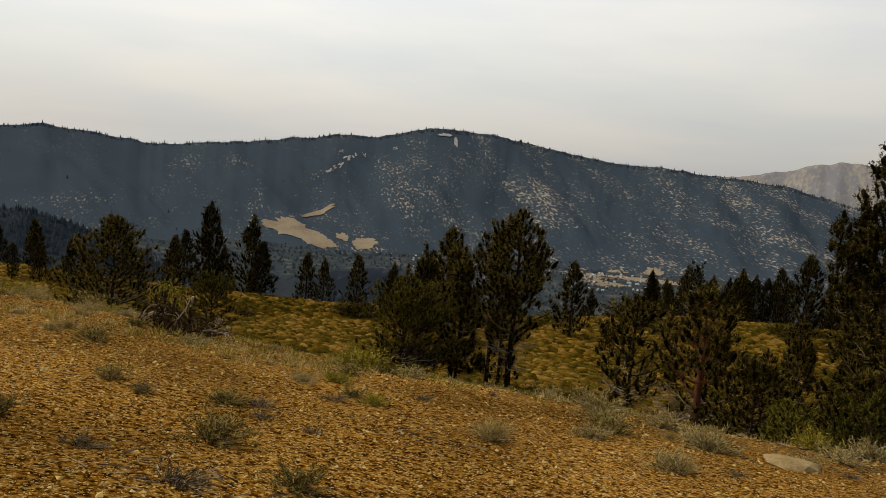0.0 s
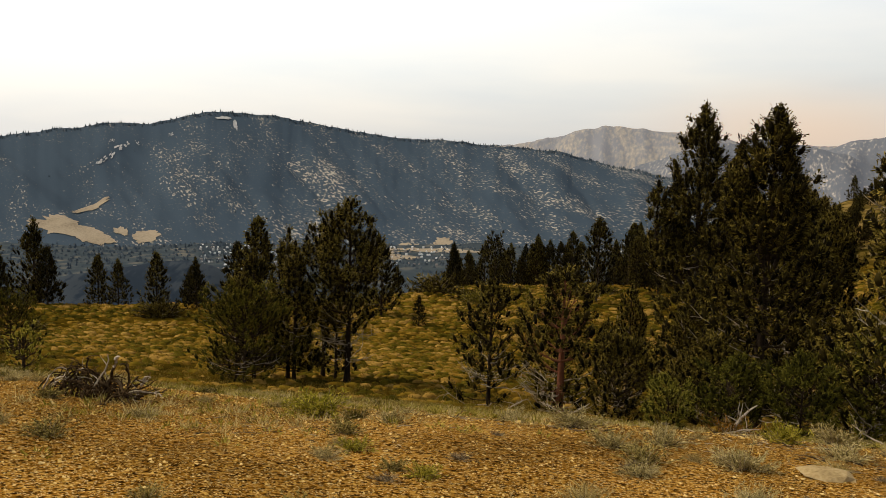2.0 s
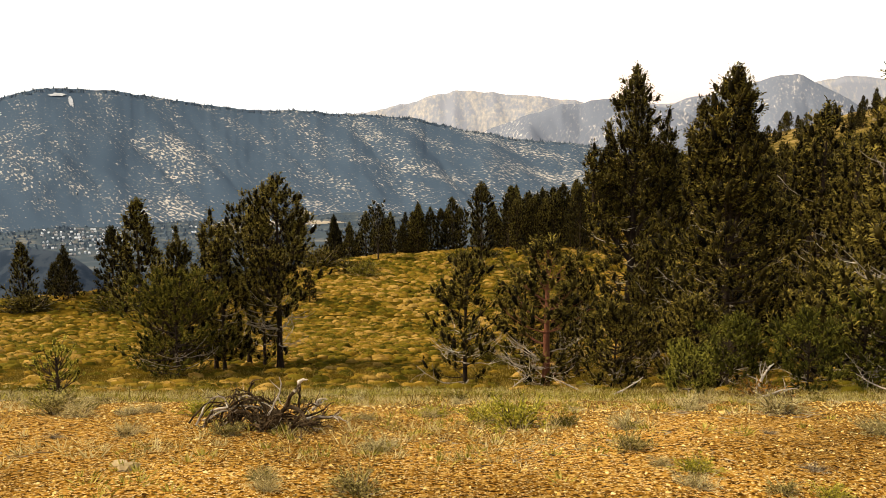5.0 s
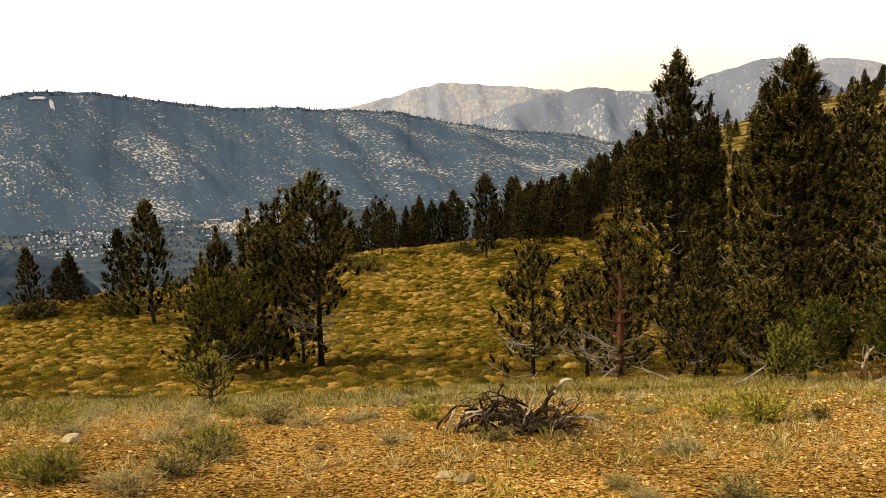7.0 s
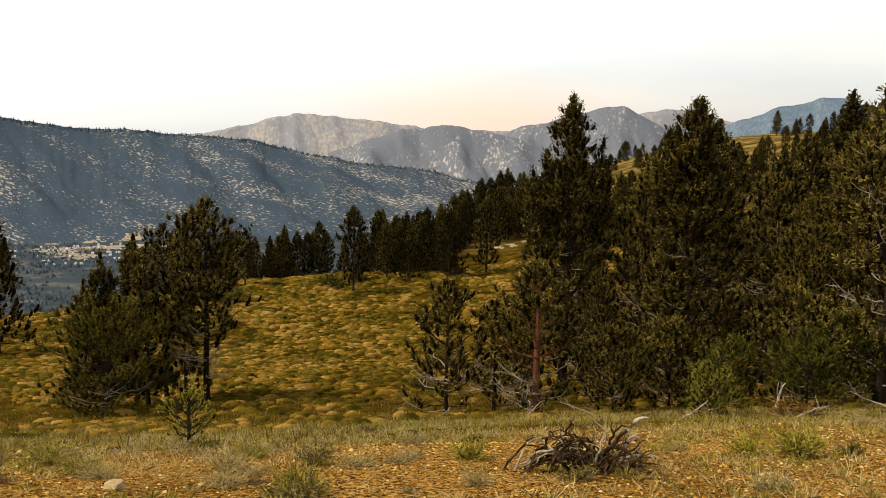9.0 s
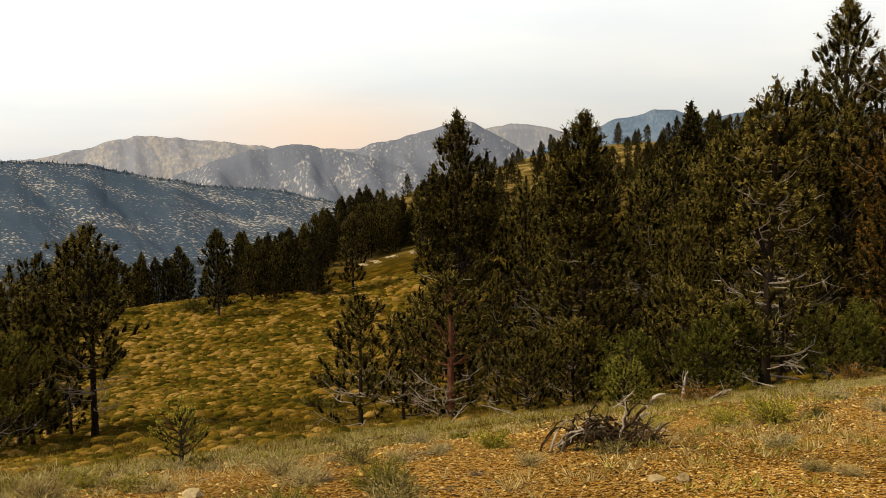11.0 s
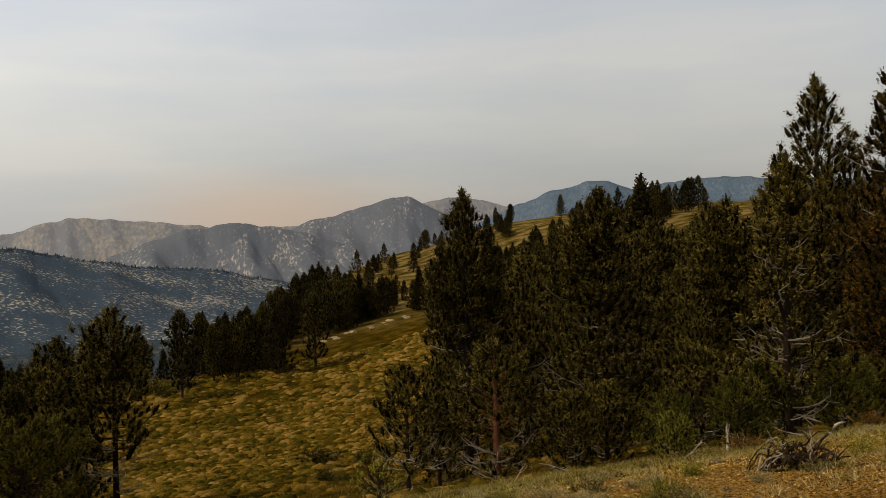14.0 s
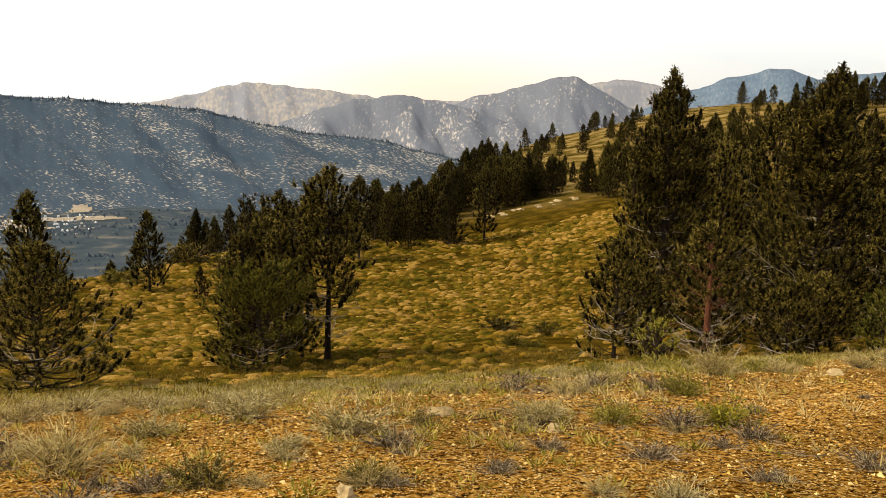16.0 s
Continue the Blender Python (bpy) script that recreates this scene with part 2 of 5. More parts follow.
MOUNTAIN_FAR = slope_material("hazy_pale_mountainside", (0.27, 0.27, 0.29), (0.37, 0.34, 0.31), (0.54, 0.45, 0.36), 0.44, 0.006, 0.25, 0.06, fall=4)
MOUNTAIN_BLUE = slope_material("hazy_blue_mountainside", (0.115, 0.16, 0.21), (0.14, 0.185, 0.235), (0.19, 0.225, 0.26), 0.4, 0.004, 0.2, fall=36)
MOUNTAIN_DARK = slope_material("dark_wooded_spur", (0.022, 0.032, 0.046), (0.03, 0.041, 0.056), (0.045, 0.056, 0.068), 0.45, 0.01)


def ground_material():
    """Decomposed granite on the knoll, scrub meadow in the bowl, dark woodland floor and brush, blued with haze, below
    the brow.
    """
    m = bpy.data.materials.new("hillside_ground")
    m.use_nodes = True
    n, l = m.node_tree.nodes, m.node_tree.links
    bsdf = n["Principled BSDF"]
    bsdf.inputs["Roughness"].default_value, bsdf.inputs["Specular IOR Level"].default_value = 0.95, 0.0
    co = n.new("ShaderNodeTexCoord")
    xyz = n.new("ShaderNodeSeparateXYZ")
    l.new(co.outputs["Object"], xyz.inputs[0])

    def grain(scale, detail, stops):
        t = n.new("ShaderNodeTexNoise")
        t.inputs["Scale"].default_value, t.inputs["Detail"].default_value = scale, detail
        l.new(co.outputs["Object"], t.inputs["Vector"])
        r = n.new("ShaderNodeValToRGB")
        e = r.color_ramp.elements
        e[0].position, e[0].color = stops[0][0], (*stops[0][1], 1)
        e[1].position, e[1].color = stops[-1][0], (*stops[-1][1], 1)
        for p, c in stops[1:-1]:
            e.new(p).color = (*c, 1)
        l.new(t.outputs["Fac"], r.inputs[0])
        return r.outputs[0], t.outputs["Fac"]

    def mixed(fac, a, b, blend="MIX"):
        k = n.new("ShaderNodeMix")
        k.data_type, k.blend_type = "RGBA", blend
        if isinstance(fac, float):
            k.inputs[0].default_value = fac
        else:
            l.new(fac, k.inputs[0])
        l.new(a, k.inputs[6])
        l.new(b, k.inputs[7])
        return k.outputs[2]

    def step(source, lo, hi):
        k = n.new("ShaderNodeMapRange")
        k.interpolation_type = "SMOOTHSTEP"
        k.inputs["From Min"].default_value, k.inputs["From Max"].default_value = lo, hi
        l.new(source, k.inputs[0])
        return k.outputs[0]

    def plus(a, b, k):
        q = n.new("ShaderNodeMath")
        q.operation = "MULTIPLY_ADD"
        q.inputs[1].default_value = k
        l.new(b, q.inputs[0])
        l.new(a, q.inputs[2])
        return q.outputs[0]

    def chips(scale, share, size, colour, under):
        """Single chips of stone strewn over the soil: a share of the cells, each cut ragged."""
        stir = n.new("ShaderNodeTexNoise")
        stir.inputs["Scale"].default_value, stir.inputs["Detail"].default_value = scale * 1.4, 3
        l.new(co.outputs["Object"], stir.inputs["Vector"])
        moved = n.new("ShaderNodeVectorMath")
        moved.operation = "MULTIPLY_ADD"
        moved.inputs[1].default_value = (1.6 / scale,) * 3
        l.new(stir.outputs["Color"], moved.inputs[0])
        l.new(co.outputs["Object"], moved.inputs[2])
        cells = n.new("ShaderNodeTexVoronoi")
        cells.inputs["Scale"].default_value = scale
        l.new(moved.outputs[0], cells.inputs["Vector"])
        tone = n.new("ShaderNodeSeparateColor")
        l.new(cells.outputs["Color"], tone.inputs[0])
        chosen = step(tone.outputs[0], 1 - share, 1 - share + 0.03)
        inside = step(cells.outputs["Distance"], size, size * 0.7)
        both = n.new("ShaderNodeMath")
        both.operation = "MULTIPLY"
        l.new(chosen, both.inputs[0])
        l.new(inside, both.inputs[1])
        tint = n.new("ShaderNodeRGB")
        tint.outputs[0].default_value = (*colour, 1)
        return mixed(both.outputs[0], under, tint.outputs[0]), both.outputs[0]

    grit, grit_f = grain(19.0, 7, ((0.36, (0.028, 0.012, 0.002)), (0.47, (0.155, 0.069, 0.008)), (0.56, (0.36, 0.175, 0.024)), (0.68, (0.60, 0.37, 0.085))))
    grit, _ = chips(24.0, 0.2, 0.42, (0.075, 0.034, 0.008), grit)
    grit, _ = chips(40.0, 0.45, 0.45, (0.54, 0.335, 0.09), grit)
    grit, small_f = chips(31.0, 0.28, 0.40, (0.72, 0.51, 0.19), grit)
    grit, _ = chips(52.0, 0.22, 0.5, (0.84, 0.66, 0.33), grit)
    patch, patch_f = grain(0.45, 6, ((0.33, (0.36, 0.315, 0.255)), (0.5, (0.68, 0.625, 0.54)), (0.66, (0.98, 0.91, 0.82))))
    gravel = mixed(0.85, grit, patch, "MULTIPLY")
    meadow, _ = grain(0.35, 6, ((0.3, (0.026, 0.018, 0.002)), (0.5, (0.075, 0.048, 0.005)), (0.68, (0.15, 0.09, 0.011))))
    tuft, _ = grain(6.0, 3, ((0.3, (0.5, 0.52, 0.45)), (0.7, (1.3, 1.2, 1.1))))
    meadow = mixed(0.85, meadow, tuft, "MULTIPLY")
    # valley floor: distance haze is mixed into the woodland tones as blue-grey
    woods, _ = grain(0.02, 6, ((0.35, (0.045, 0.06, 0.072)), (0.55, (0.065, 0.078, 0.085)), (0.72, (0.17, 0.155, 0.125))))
    edge = plus(xyz.outputs["Y"], patch_f, 9.0)
    base = mixed(step(edge, 17.0, 25.0), gravel, meadow)
    dry, _ = grain(0.16, 9, ((0.36, (0.055, 0.042, 0.007)), (0.5, (0.15, 0.098, 0.022)), (0.64, (0.29, 0.195, 0.065))))
    base = mixed(step(xyz.outputs["Y"], 172.0, 205.0), base, dry)
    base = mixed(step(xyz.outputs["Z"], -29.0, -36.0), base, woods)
    l.new(base, bsdf.inputs["Base Color"])
    b = n.new("ShaderNodeBump")
    b.inputs["Strength"].default_value, b.inputs["Distance"].default_value = 1.0, 0.012
    l.new(plus(grit_f, small_f, 0.35), b.inputs["Height"])
    l.new(b.outputs[0], bsdf.inputs["Normal"])
    return m


GROUND = ground_material()


# ---- mesh tools ----
class Soup:
    """Gathers vertices and faces for one mesh."""

    def __init__(self):
        self.v, self.f, self.n = [], [], 0

    def add(self, v, f):
        v = np.asarray(v, float).reshape(-1, 3)
        self.v.append(v)
        self.f.append(np.asarray(f, int) + self.n)
        self.n += len(v)

    def tube(self, path, radii, sides=6):
        p = np.asarray(path, float)
        r = np.asarray(radii, float)
        d = np.gradient(p, axis=0)
        d /= np.linalg.norm(d, axis=1)[:, None] + 1e-9
        a = np.cross(d, np.where(np.abs(d[:, 2:3]) > 0.8, (1.0, 0, 0), (0, 0, 1.0)))
        a /= np.linalg.norm(a, axis=1)[:, None] + 1e-9
        b = np.cross(d, a)
        w = np.arange(sides) * 2 * np.pi / sides
        ring = p[:, None] + r[:, None, None] * (a[:, None] * np.cos(w)[None, :, None] + b[:, None] * np.sin(w)[None, :, None])
        i, j = np.meshgrid(np.arange(len(p) - 1), np.arange(sides), indexing="ij")
        i, j = i.ravel(), j.ravel()
        k = (j + 1) % sides
        self.add(ring.reshape(-1, 3), np.stack([i * sides + j, i * sides + k, (i + 1) * sides + k, (i + 1) * sides + j], 1))

    def blades(self, root, way, length, width, rng, fat=0.0):
        """One blade at each root along its way (arrays): pointed, or widening to a blunt tip where fat."""
        n = len(root)
        way = way / (np.linalg.norm(way, axis=1)[:, None] + 1e-9)
        side = np.cross(way, rng.normal(size=(n, 3)))
        side /= np.linalg.norm(side, axis=1)[:, None] + 1e-9
        length = np.broadcast_to(length, n)[:, None]
        width = np.broadcast_to(width, n)[:, None]
        if fat:
            v = np.stack([root, root + way * length - side * width / 2, root + way * length + side * width / 2], 1)
        else:
            v = np.stack([root - side * width / 2, root + side * width / 2, root + way * length], 1)
        self.add(v, np.arange(3 * n).reshape(n, 3))

    def mesh(self, name, mat, soft=False):
        me = bpy.data.meshes.new(name)
        v = np.concatenate(self.v)
        tri = [f for f in self.f if f.shape[1] == 3]
        quad = [f for f in self.f if f.shape[1] == 4]
        tri = np.concatenate(tri) if tri else np.zeros((0, 3), int)
        quad = np.concatenate(quad) if quad else np.zeros((0, 4), int)
        loops = np.concatenate([tri.ravel(), quad.ravel()]).astype(np.int32)
        starts = np.concatenate([np.arange(len(tri)) * 3, len(tri) * 3 + np.arange(len(quad)) * 4]).astype(np.int32)
        me.vertices.add(len(v))
        me.vertices.foreach_set("co", v.astype(np.float32).ravel())
        me.loops.add(len(loops))
        me.loops.foreach_set("vertex_index", loops)
        me.polygons.add(len(starts))
        me.polygons.foreach_set("loop_start", starts)
        me.polygons.foreach_set("use_smooth", np.full(len(starts), soft))
        me.update(calc_edges=True)
        me.materials.append(mat)
        return me


def part(name, soup, mat, parent, label="", soft=False):
    ob = new(name, soup.mesh(name, mat, soft))
    ob.parent = parent
    return tagged(ob, label)


def lumps(centre, size, rng, squash=0.6, rings=3, sides=7, jitter=0.25):
    """A rough closed stone: vertices and faces."""
    v, f = [], []
    v.append((0, 0, -1))
    for i in range(1, rings + 1):
        a = -np.pi / 2 + np.pi * i / (rings + 1)
        for j in range(sides):
            b = 2 * np.pi * (j + 0.5 * (i % 2)) / sides
            v.append((np.cos(a) * np.cos(b), np.cos(a) * np.sin(b), np.sin(a)))
    v.append((0, 0, 1))
    v = np.array(v) * (1 + jitter * rng.uniform(-1, 1, (len(v), 1)))
    v *= np.array((1.0, rng.uniform(0.6, 1.0), squash)) * size
    top = len(v) - 1
    for j in range(sides):
        k = (j + 1) % sides
        f.append((0, 1 + k, 1 + j))
        f.append((top, 1 + (rings - 1) * sides + j, 1 + (rings - 1) * sides + k))
        for i in range(rings - 1):
            a, b = 1 + i * sides, 1 + (i + 1) * sides
            f.append((a + j, a + k, b + k))
            f.append((a + j, b + k, b + j))
    return v + np.asarray(centre), np.array(f)


# ---- lie of the land ----
def vnoise(x, y, seed=0):
    """Smooth lattice noise in -1..1 for arrays."""
    x, y = np.asarray(x, float), np.asarray(y, float)
    i, j = np.floor(x), np.floor(y)
    u, v = x - i, y - j
    u, v = u * u * (3 - 2 * u), v * v * (3 - 2 * v)

    def lattice(a, b):
        h = np.sin(a * 127.1 + b * 311.7 + seed * 74.7) * 43758.5453
        return 2 * (h - np.floor(h)) - 1

    low = lattice(i, j) * (1 - u) + lattice(i + 1, j) * u
    high = lattice(i, j + 1) * (1 - u) + lattice(i + 1, j + 1) * u
    return low * (1 - v) + high * v


def rough(x, y, size, octaves=3, seed=0):
    """Sum of octaves of the lattice noise; size is the widest lump in metres."""
    total, k, a = 0.0, 1.0 / size, 1.0
    for o in range(octaves):
        total = total + a * vnoise(np.asarray(x) * k, np.asarray(y) * k, seed + o)
        k, a = k * 2.1, a * 0.5
    return total


def smooth(a, b, x):
    t = np.clip((np.asarray(x, float) - a) / (b - a), 0, 1)
    return t * t * (3 - 2 * t)


VALLEY = -290.0
SLOPE_Y = (-400, -60, -10, 0, 6, 11, 19, 40, 52, 80, 110, 145, 155, 165, 400)
SLOPE_Z = (30, 7, -0.6, -1.4, -2.35, -3.2, -5.6, -12.0, -14.6, -20.5, -25, -25.2, -25.4, -26.0, -26.0)
HILL_X = (-40, 15, 30, 60, 102, 162, 220, 400)
HILL_Z = (0, 0, 2.6, 8, 14, 28, 31, 40)
BROW_X = (-400, -200, -60, -40, -30, 5, 30, 60, 100, 300)
BROW_Y = (-60, 40, 112, 126, 150, 160, 200, 270, 345, 355)


def soft_line(x, xs, zs, width):
    """A broken line with its corners rounded over the width."""
    return sum(np.interp(np.asarray(x, float) + d * width, xs, zs) for d in (-1, -0.6, -0.3, 0, 0.3, 0.6, 1)) / 7


def land(x, y):
    """Height of the ground at x, y (arrays): gravel knoll, meadow bowl, wooded hill, drop to the valley floor."""
    x, y = np.asarray(x, float), np.asarray(y, float)
    far = np.hypot(x + 10, y)
    z = soft_line(y, SLOPE_Y, SLOPE_Z, np.clip(far * 0.12, 1.5, 12))
    z = z + soft_line(x, HILL_X, HILL_Z, 15) * smooth(30, 150, y)
    z = z + 0.05 * rough(x, y, 2.2, 2, 3) * smooth(60, 8, far) + 0.12 * rough(x, y, 7, 2, 5)
    z = z + 0.7 * rough(x, y, 32, 2, 9) * smooth(30, 80, far)
    over = y - soft_line(x, BROW_X, BROW_Y, 10) - 5 * vnoise(x / 30, y / 30, 7)
    drop = np.where(over > 0, over * 0.42 * smooth(0, 50, over), 0)
    side = np.maximum(np.abs(x + 10) - 500, 0) * 0.3
    floor = VALLEY + 7 * rough(x, y, 300, 2, 21)
    z = z - drop - side
    k = 12.0
    d = np.clip((z - floor) / k, -40, 40)
    return floor + k * np.log1p(np.exp(d))


def land_at(x, y):
    return float(land(np.array([x]), np.array([y]))[0])


# ---- ground sheet ----
CENTRE = np.array((-10.0, 0.0))
angles = np.radians(np.concatenate([np.arange(-62, 78, 0.36), np.arange(78, 298, 3.0)]))
radii = np.concatenate([[0.0], np.geomspace(0.6, 4950, 185)])
aa, rr = np.meshgrid(angles, radii)
gx, gy = CENTRE[0] + rr * np.sin(aa), CENTRE[1] + rr * np.cos(aa)
gz = land(gx, gy)
soup = Soup()
rows, cols = aa.shape
i, j = np.meshgrid(np.arange(rows - 1), np.arange(cols), indexing="ij")
i, j = i.ravel(), j.ravel()
k = (j + 1) % cols
soup.add(np.stack([gx, gy, gz], -1), np.stack([i * cols + j, (i + 1) * cols + j, (i + 1) * cols + k, i * cols + k], 1))
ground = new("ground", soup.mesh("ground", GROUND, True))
tagged(ground, "gravel knoll sloping into a scrub meadow and a wooded valley", "ground", kind="structure")


# ---- mountains ----
class Mountain:
    """A range seen across the valley. Crest and foot run over the compass; heights are given as the angle above level."""

    def __init__(self, az, crest, crest_r, foot_r, bulge=1.1, gully=26.0, seed=1, foot_z=VALLEY - 12):
        self.az, self.crest, self.crest_r, self.foot_r = az, crest, crest_r, foot_r
        self.bulge, self.gully, self.seed, self.foot_z = bulge, gully, seed, foot_z

    def at(self, a, s):
        """Place at compass angle a (degrees) and share s of the way up (past 1: the back)."""
        a, s = np.asarray(a, float), np.asarray(s, float)
        rc = np.interp(a, self.az, np.broadcast_to(self.crest_r, len(self.az)))
        rf = np.interp(a, self.az, np.broadcast_to(self.foot_r, len(self.az)))
        el = soft_line(a, self.az, self.crest, 0.4) + 0.1 * rough(a, a * 0, 1.3, 4, self.seed)
        zc = rc * np.tan(np.radians(el))
        up = np.minimum(s, 1.0)
        r = rf + (rc - rf) * s
        z = self.foot_z + (zc - self.foot_z) * up ** self.bulge - np.maximum(s - 1, 0) * (zc - self.foot_z) * 1.2
        arc = np.radians(a) * rc
        body = 4 * up * (1 - up)
        z = z - self.gully * body * (1 - np.abs(rough(arc + 0.35 * r, r * 0.3, 300, 4, self.seed + 4)))
        r = r + 45 * body * rough(arc, r * 0.5, 300, 3, self.seed + 8)
        return np.stack([CENTRE[0] + r * np.sin(np.radians(a)), CENTRE[1] + r * np.cos(np.radians(a)), z], -1)

    def build(self, name, label, mat, step=0.14, tiers=46):
        a = np.arange(self.az[0], self.az[-1] + step / 2, step)
        s = np.concatenate([np.linspace(0, 1, tiers), (1.1, 1.3)])
        ga, gs = np.meshgrid(a, s)
        soup = Soup()
        rows, cols = ga.shape
        i, j = np.meshgrid(np.arange(rows - 1), np.arange(cols - 1), indexing="ij")
        i, j = i.ravel(), j.ravel()
        soup.add(self.at(ga, gs), np.stack([i * cols + j, i * cols + j + 1, (i + 1) * cols + j + 1, (i + 1) * cols + j], 1))
        ob = new(name, soup.mesh(name, mat, True))
        return tagged(ob, label, "mountain", kind="structure")

    def woods(self, name, label, count, a0, a1, height, seed, dense=0.0, crest_share=0.1, low=0.02):
        """Small conifers over the slope, thick in patches, and a fringe along the crest."""
        rng = np.random.default_rng(seed)
        a = rng.uniform(a0, a1, count * 3)
        s = rng.uniform(low, 1.0, count * 3)
        arc = np.radians(a) * 3200
        thick = np.interp(a, (-60, -24, -6, 20), (dense + 0.45, dense + 0.3, dense - 0.15, dense - 0.25)) if dense == 0 else dense
        keep = rough(arc, s * 900, 260, 3, seed) + thick > rng.uniform(-0.5, 0.6, count * 3)
        fringe = int(count * crest_share)
        a = np.concatenate([a[keep][:count], rng.uniform(a0, a1, fringe)])
        s = np.concatenate([s[keep][:count], rng.uniform(0.97, 1.0, fringe)])
        p = self.at(a, s)
        n = len(p)
        h = height * rng.uniform(0.55, 1.25, n)
        w = h * rng.uniform(0.2, 0.34, n)
        t = np.arange(5) * 2 * np.pi / 5
        ring = np.stack([np.cos(t), np.sin(t), np.zeros(5)], -1)
        turn = rng.uniform(0.7, 1.3, (n, 5, 1))
        base = p[:, None] + ring[None] * w[:, None, None] * turn - np.array((0, 0, 1.5))
        tip = p + np.stack([rng.normal(0, 0.4, n), rng.normal(0, 0.4, n), h], -1)
        v = np.concatenate([base, tip[:, None]], 1)
        f = np.array([(q, (q + 1) % 5, 5) for q in range(5)])
        soup = Soup()
        soup.add(v, (np.arange(n)[:, None, None] * 6 + f[None]).reshape(-1, 3))
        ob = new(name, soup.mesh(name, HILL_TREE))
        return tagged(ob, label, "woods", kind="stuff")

    def patch(self, name, label, category, a, s, wide, tall, mat, lift=3.0, seed=1, tilt=0.0, bits=1):
        """A clearing, or a bare scar broken into bits, that lies on the slope with a ragged edge."""
        rng = np.random.default_rng(seed)
        soup = Soup()
        spokes, rings = 48, 6
        t = np.arange(spokes) * 2 * np.pi / spokes
        for bit in range(bits):
            edge = 1 + 0.34 * vnoise(np.cos(t) * 1.7 + seed + bit, np.sin(t) * 1.7, seed) + 0.2 * vnoise(np.cos(t) * 5, np.sin(t) * 5 + seed + bit, seed) + rng.normal(0, 0.07, spokes)
            q = np.linspace(0, 1, rings)[:, None] * edge[None]
            share = 1.0 if bits == 1 else rng.uniform(0.16, 0.42)
            off_a, off_s = (0, 0) if bits == 1 else rng.uniform(-0.5, 0.5, 2) * (wide, tall)
            da, ds = off_a + q * np.cos(t) * wide / 2 * share, off_s + q * np.sin(t) * tall / 2 * share
            ds = ds + da * tilt
            v = self.at(a + da, s + ds)
            v[..., 2] += lift
            i, j = np.meshgrid(np.arange(rings - 1), np.arange(spokes), indexing="ij")
            i, j = i.ravel(), j.ravel()
            k = (j + 1) % spokes
            soup.add(v, np.stack([i * spokes + j, i * spokes + k, (i + 1) * spokes + k, (i + 1) * spokes + j], 1))
        ob = new(name, soup.mesh(name, mat, True))
        return tagged(ob, label, category, kind="structure")


main_range = Mountain((-75, -60, -50.6, -48.4, -46.7, -43.2, -42, -39.9, -36, -31, -27.3, -25, -23.5, -20.8, -18.2, -12.8, -8, -2, 2.5, 5.6, 8, 10, 14, 20),
                      (-1.2, -1.0, -0.71, -0.4, -0.6, -0.9, -1.2, -0.9, -0.4, 0.3, 0.6, 1.2, 1.25, 1.15, 0.66, 0.05, -0.18, -0.65, -1.6, -2.1, -2.2, -2.6, -3.6, -4.6),
                      3450, 2330, 1.05, 30, 3)
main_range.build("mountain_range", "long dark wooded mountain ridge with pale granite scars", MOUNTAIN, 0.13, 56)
main_range.woods("mountain_woods", "scattered dark conifers along the mountain crest", 40, -58, 17, 9.5, 5, 0, 40)
for a, s, w, t, tilt, sd in ((-33.4, 0.195, 3.2, 0.13, -0.03, 4), (-31.7, 0.115, 2.2, 0.10, -0.03, 9), (-30.03, 0.15, 0.8, 0.06, 0, 14), (-28.67, 0.108, 1.6, 0.09, 0, 23), (-31.7, 0.345, 2.2, 0.035, 0.028, 31), (-9.8, 0.09, 1.3, 0.09, 0.0, 37), (-12.2, 0.05, 1.5, 0.05, 0.0, 41), (-14.3, 0.045, 1.2, 0.045, 0.0, 43)):
    main_range.patch("dry_clearing", "tan dry meadow clearing at the mountain's foot", "clearing", a, s, w, t, CLEARING, 2.0, sd, tilt)
for a, s, w, t, tilt, sd in ((-31.2, 0.66, 0.4, 0.05, 0.09, 7), (-30.7, 0.71, 0.6, 0.05, 0.09, 8), (-30.2, 0.76, 0.5, 0.05, 0.05, 12), (-29.7, 0.80, 0.35, 0.035, 0, 13), (-29.05, 0.815, 0.25, 0.05, 0, 17), (-27.05, 0.865, 0.4, 0.03, 0, 18), (-30.5, 0.835, 0.3, 0.03, 0, 19)):
    main_range.patch("granite_scar", "bare white granite scar on the wooded slope", "rock face", a, s, w, t, GRANITE_SCAR, 2.5, sd, tilt, 7)

for a, s, w, t, tilt, sd in ((-24.0, 0.946, 1.0, 0.022, 0, 5), (-23.25, 0.90, 0.3, 0.075, -0.12, 6)):
    main_range.patch("granite_scar", "bare white granite scar on the wooded slope", "rock face", a, s, w, t, GRANITE_SCAR, 4, sd, tilt)

dark_spur = Mountain((-80, -60, -50.5, -48.5, -46.5, -44, -42, -38), (-4.6, -5.0, -5.4, -5.5, -6.2, -7.3, -8.2, -9.5), 1650, 1250, 1.0, 12, 13)
dark_spur.build("wooded_spur", "dark wooded spur above the valley floor", MOUNTAIN_DARK, 0.3, 20)
dark_spur.woods("spur_woods", "dark conifers on the valley spur", 2500, -60, -40, 9.0, 15, 0.6, 0.1)

near_spur = Mountain((-40, -34, -28.5, -26.5, -24.6, -23.2, -21.8, -20.4), (-9.8, -8.9, -8.05, -7.95, -8.2, -8.9, -10.2, -12.5), 1250, 900, 1.0, 10, 19)
near_spur.build("wooded_spur", "dark wooded spur above the valley floor", MOUNTAIN_DARK, 0.25, 20)

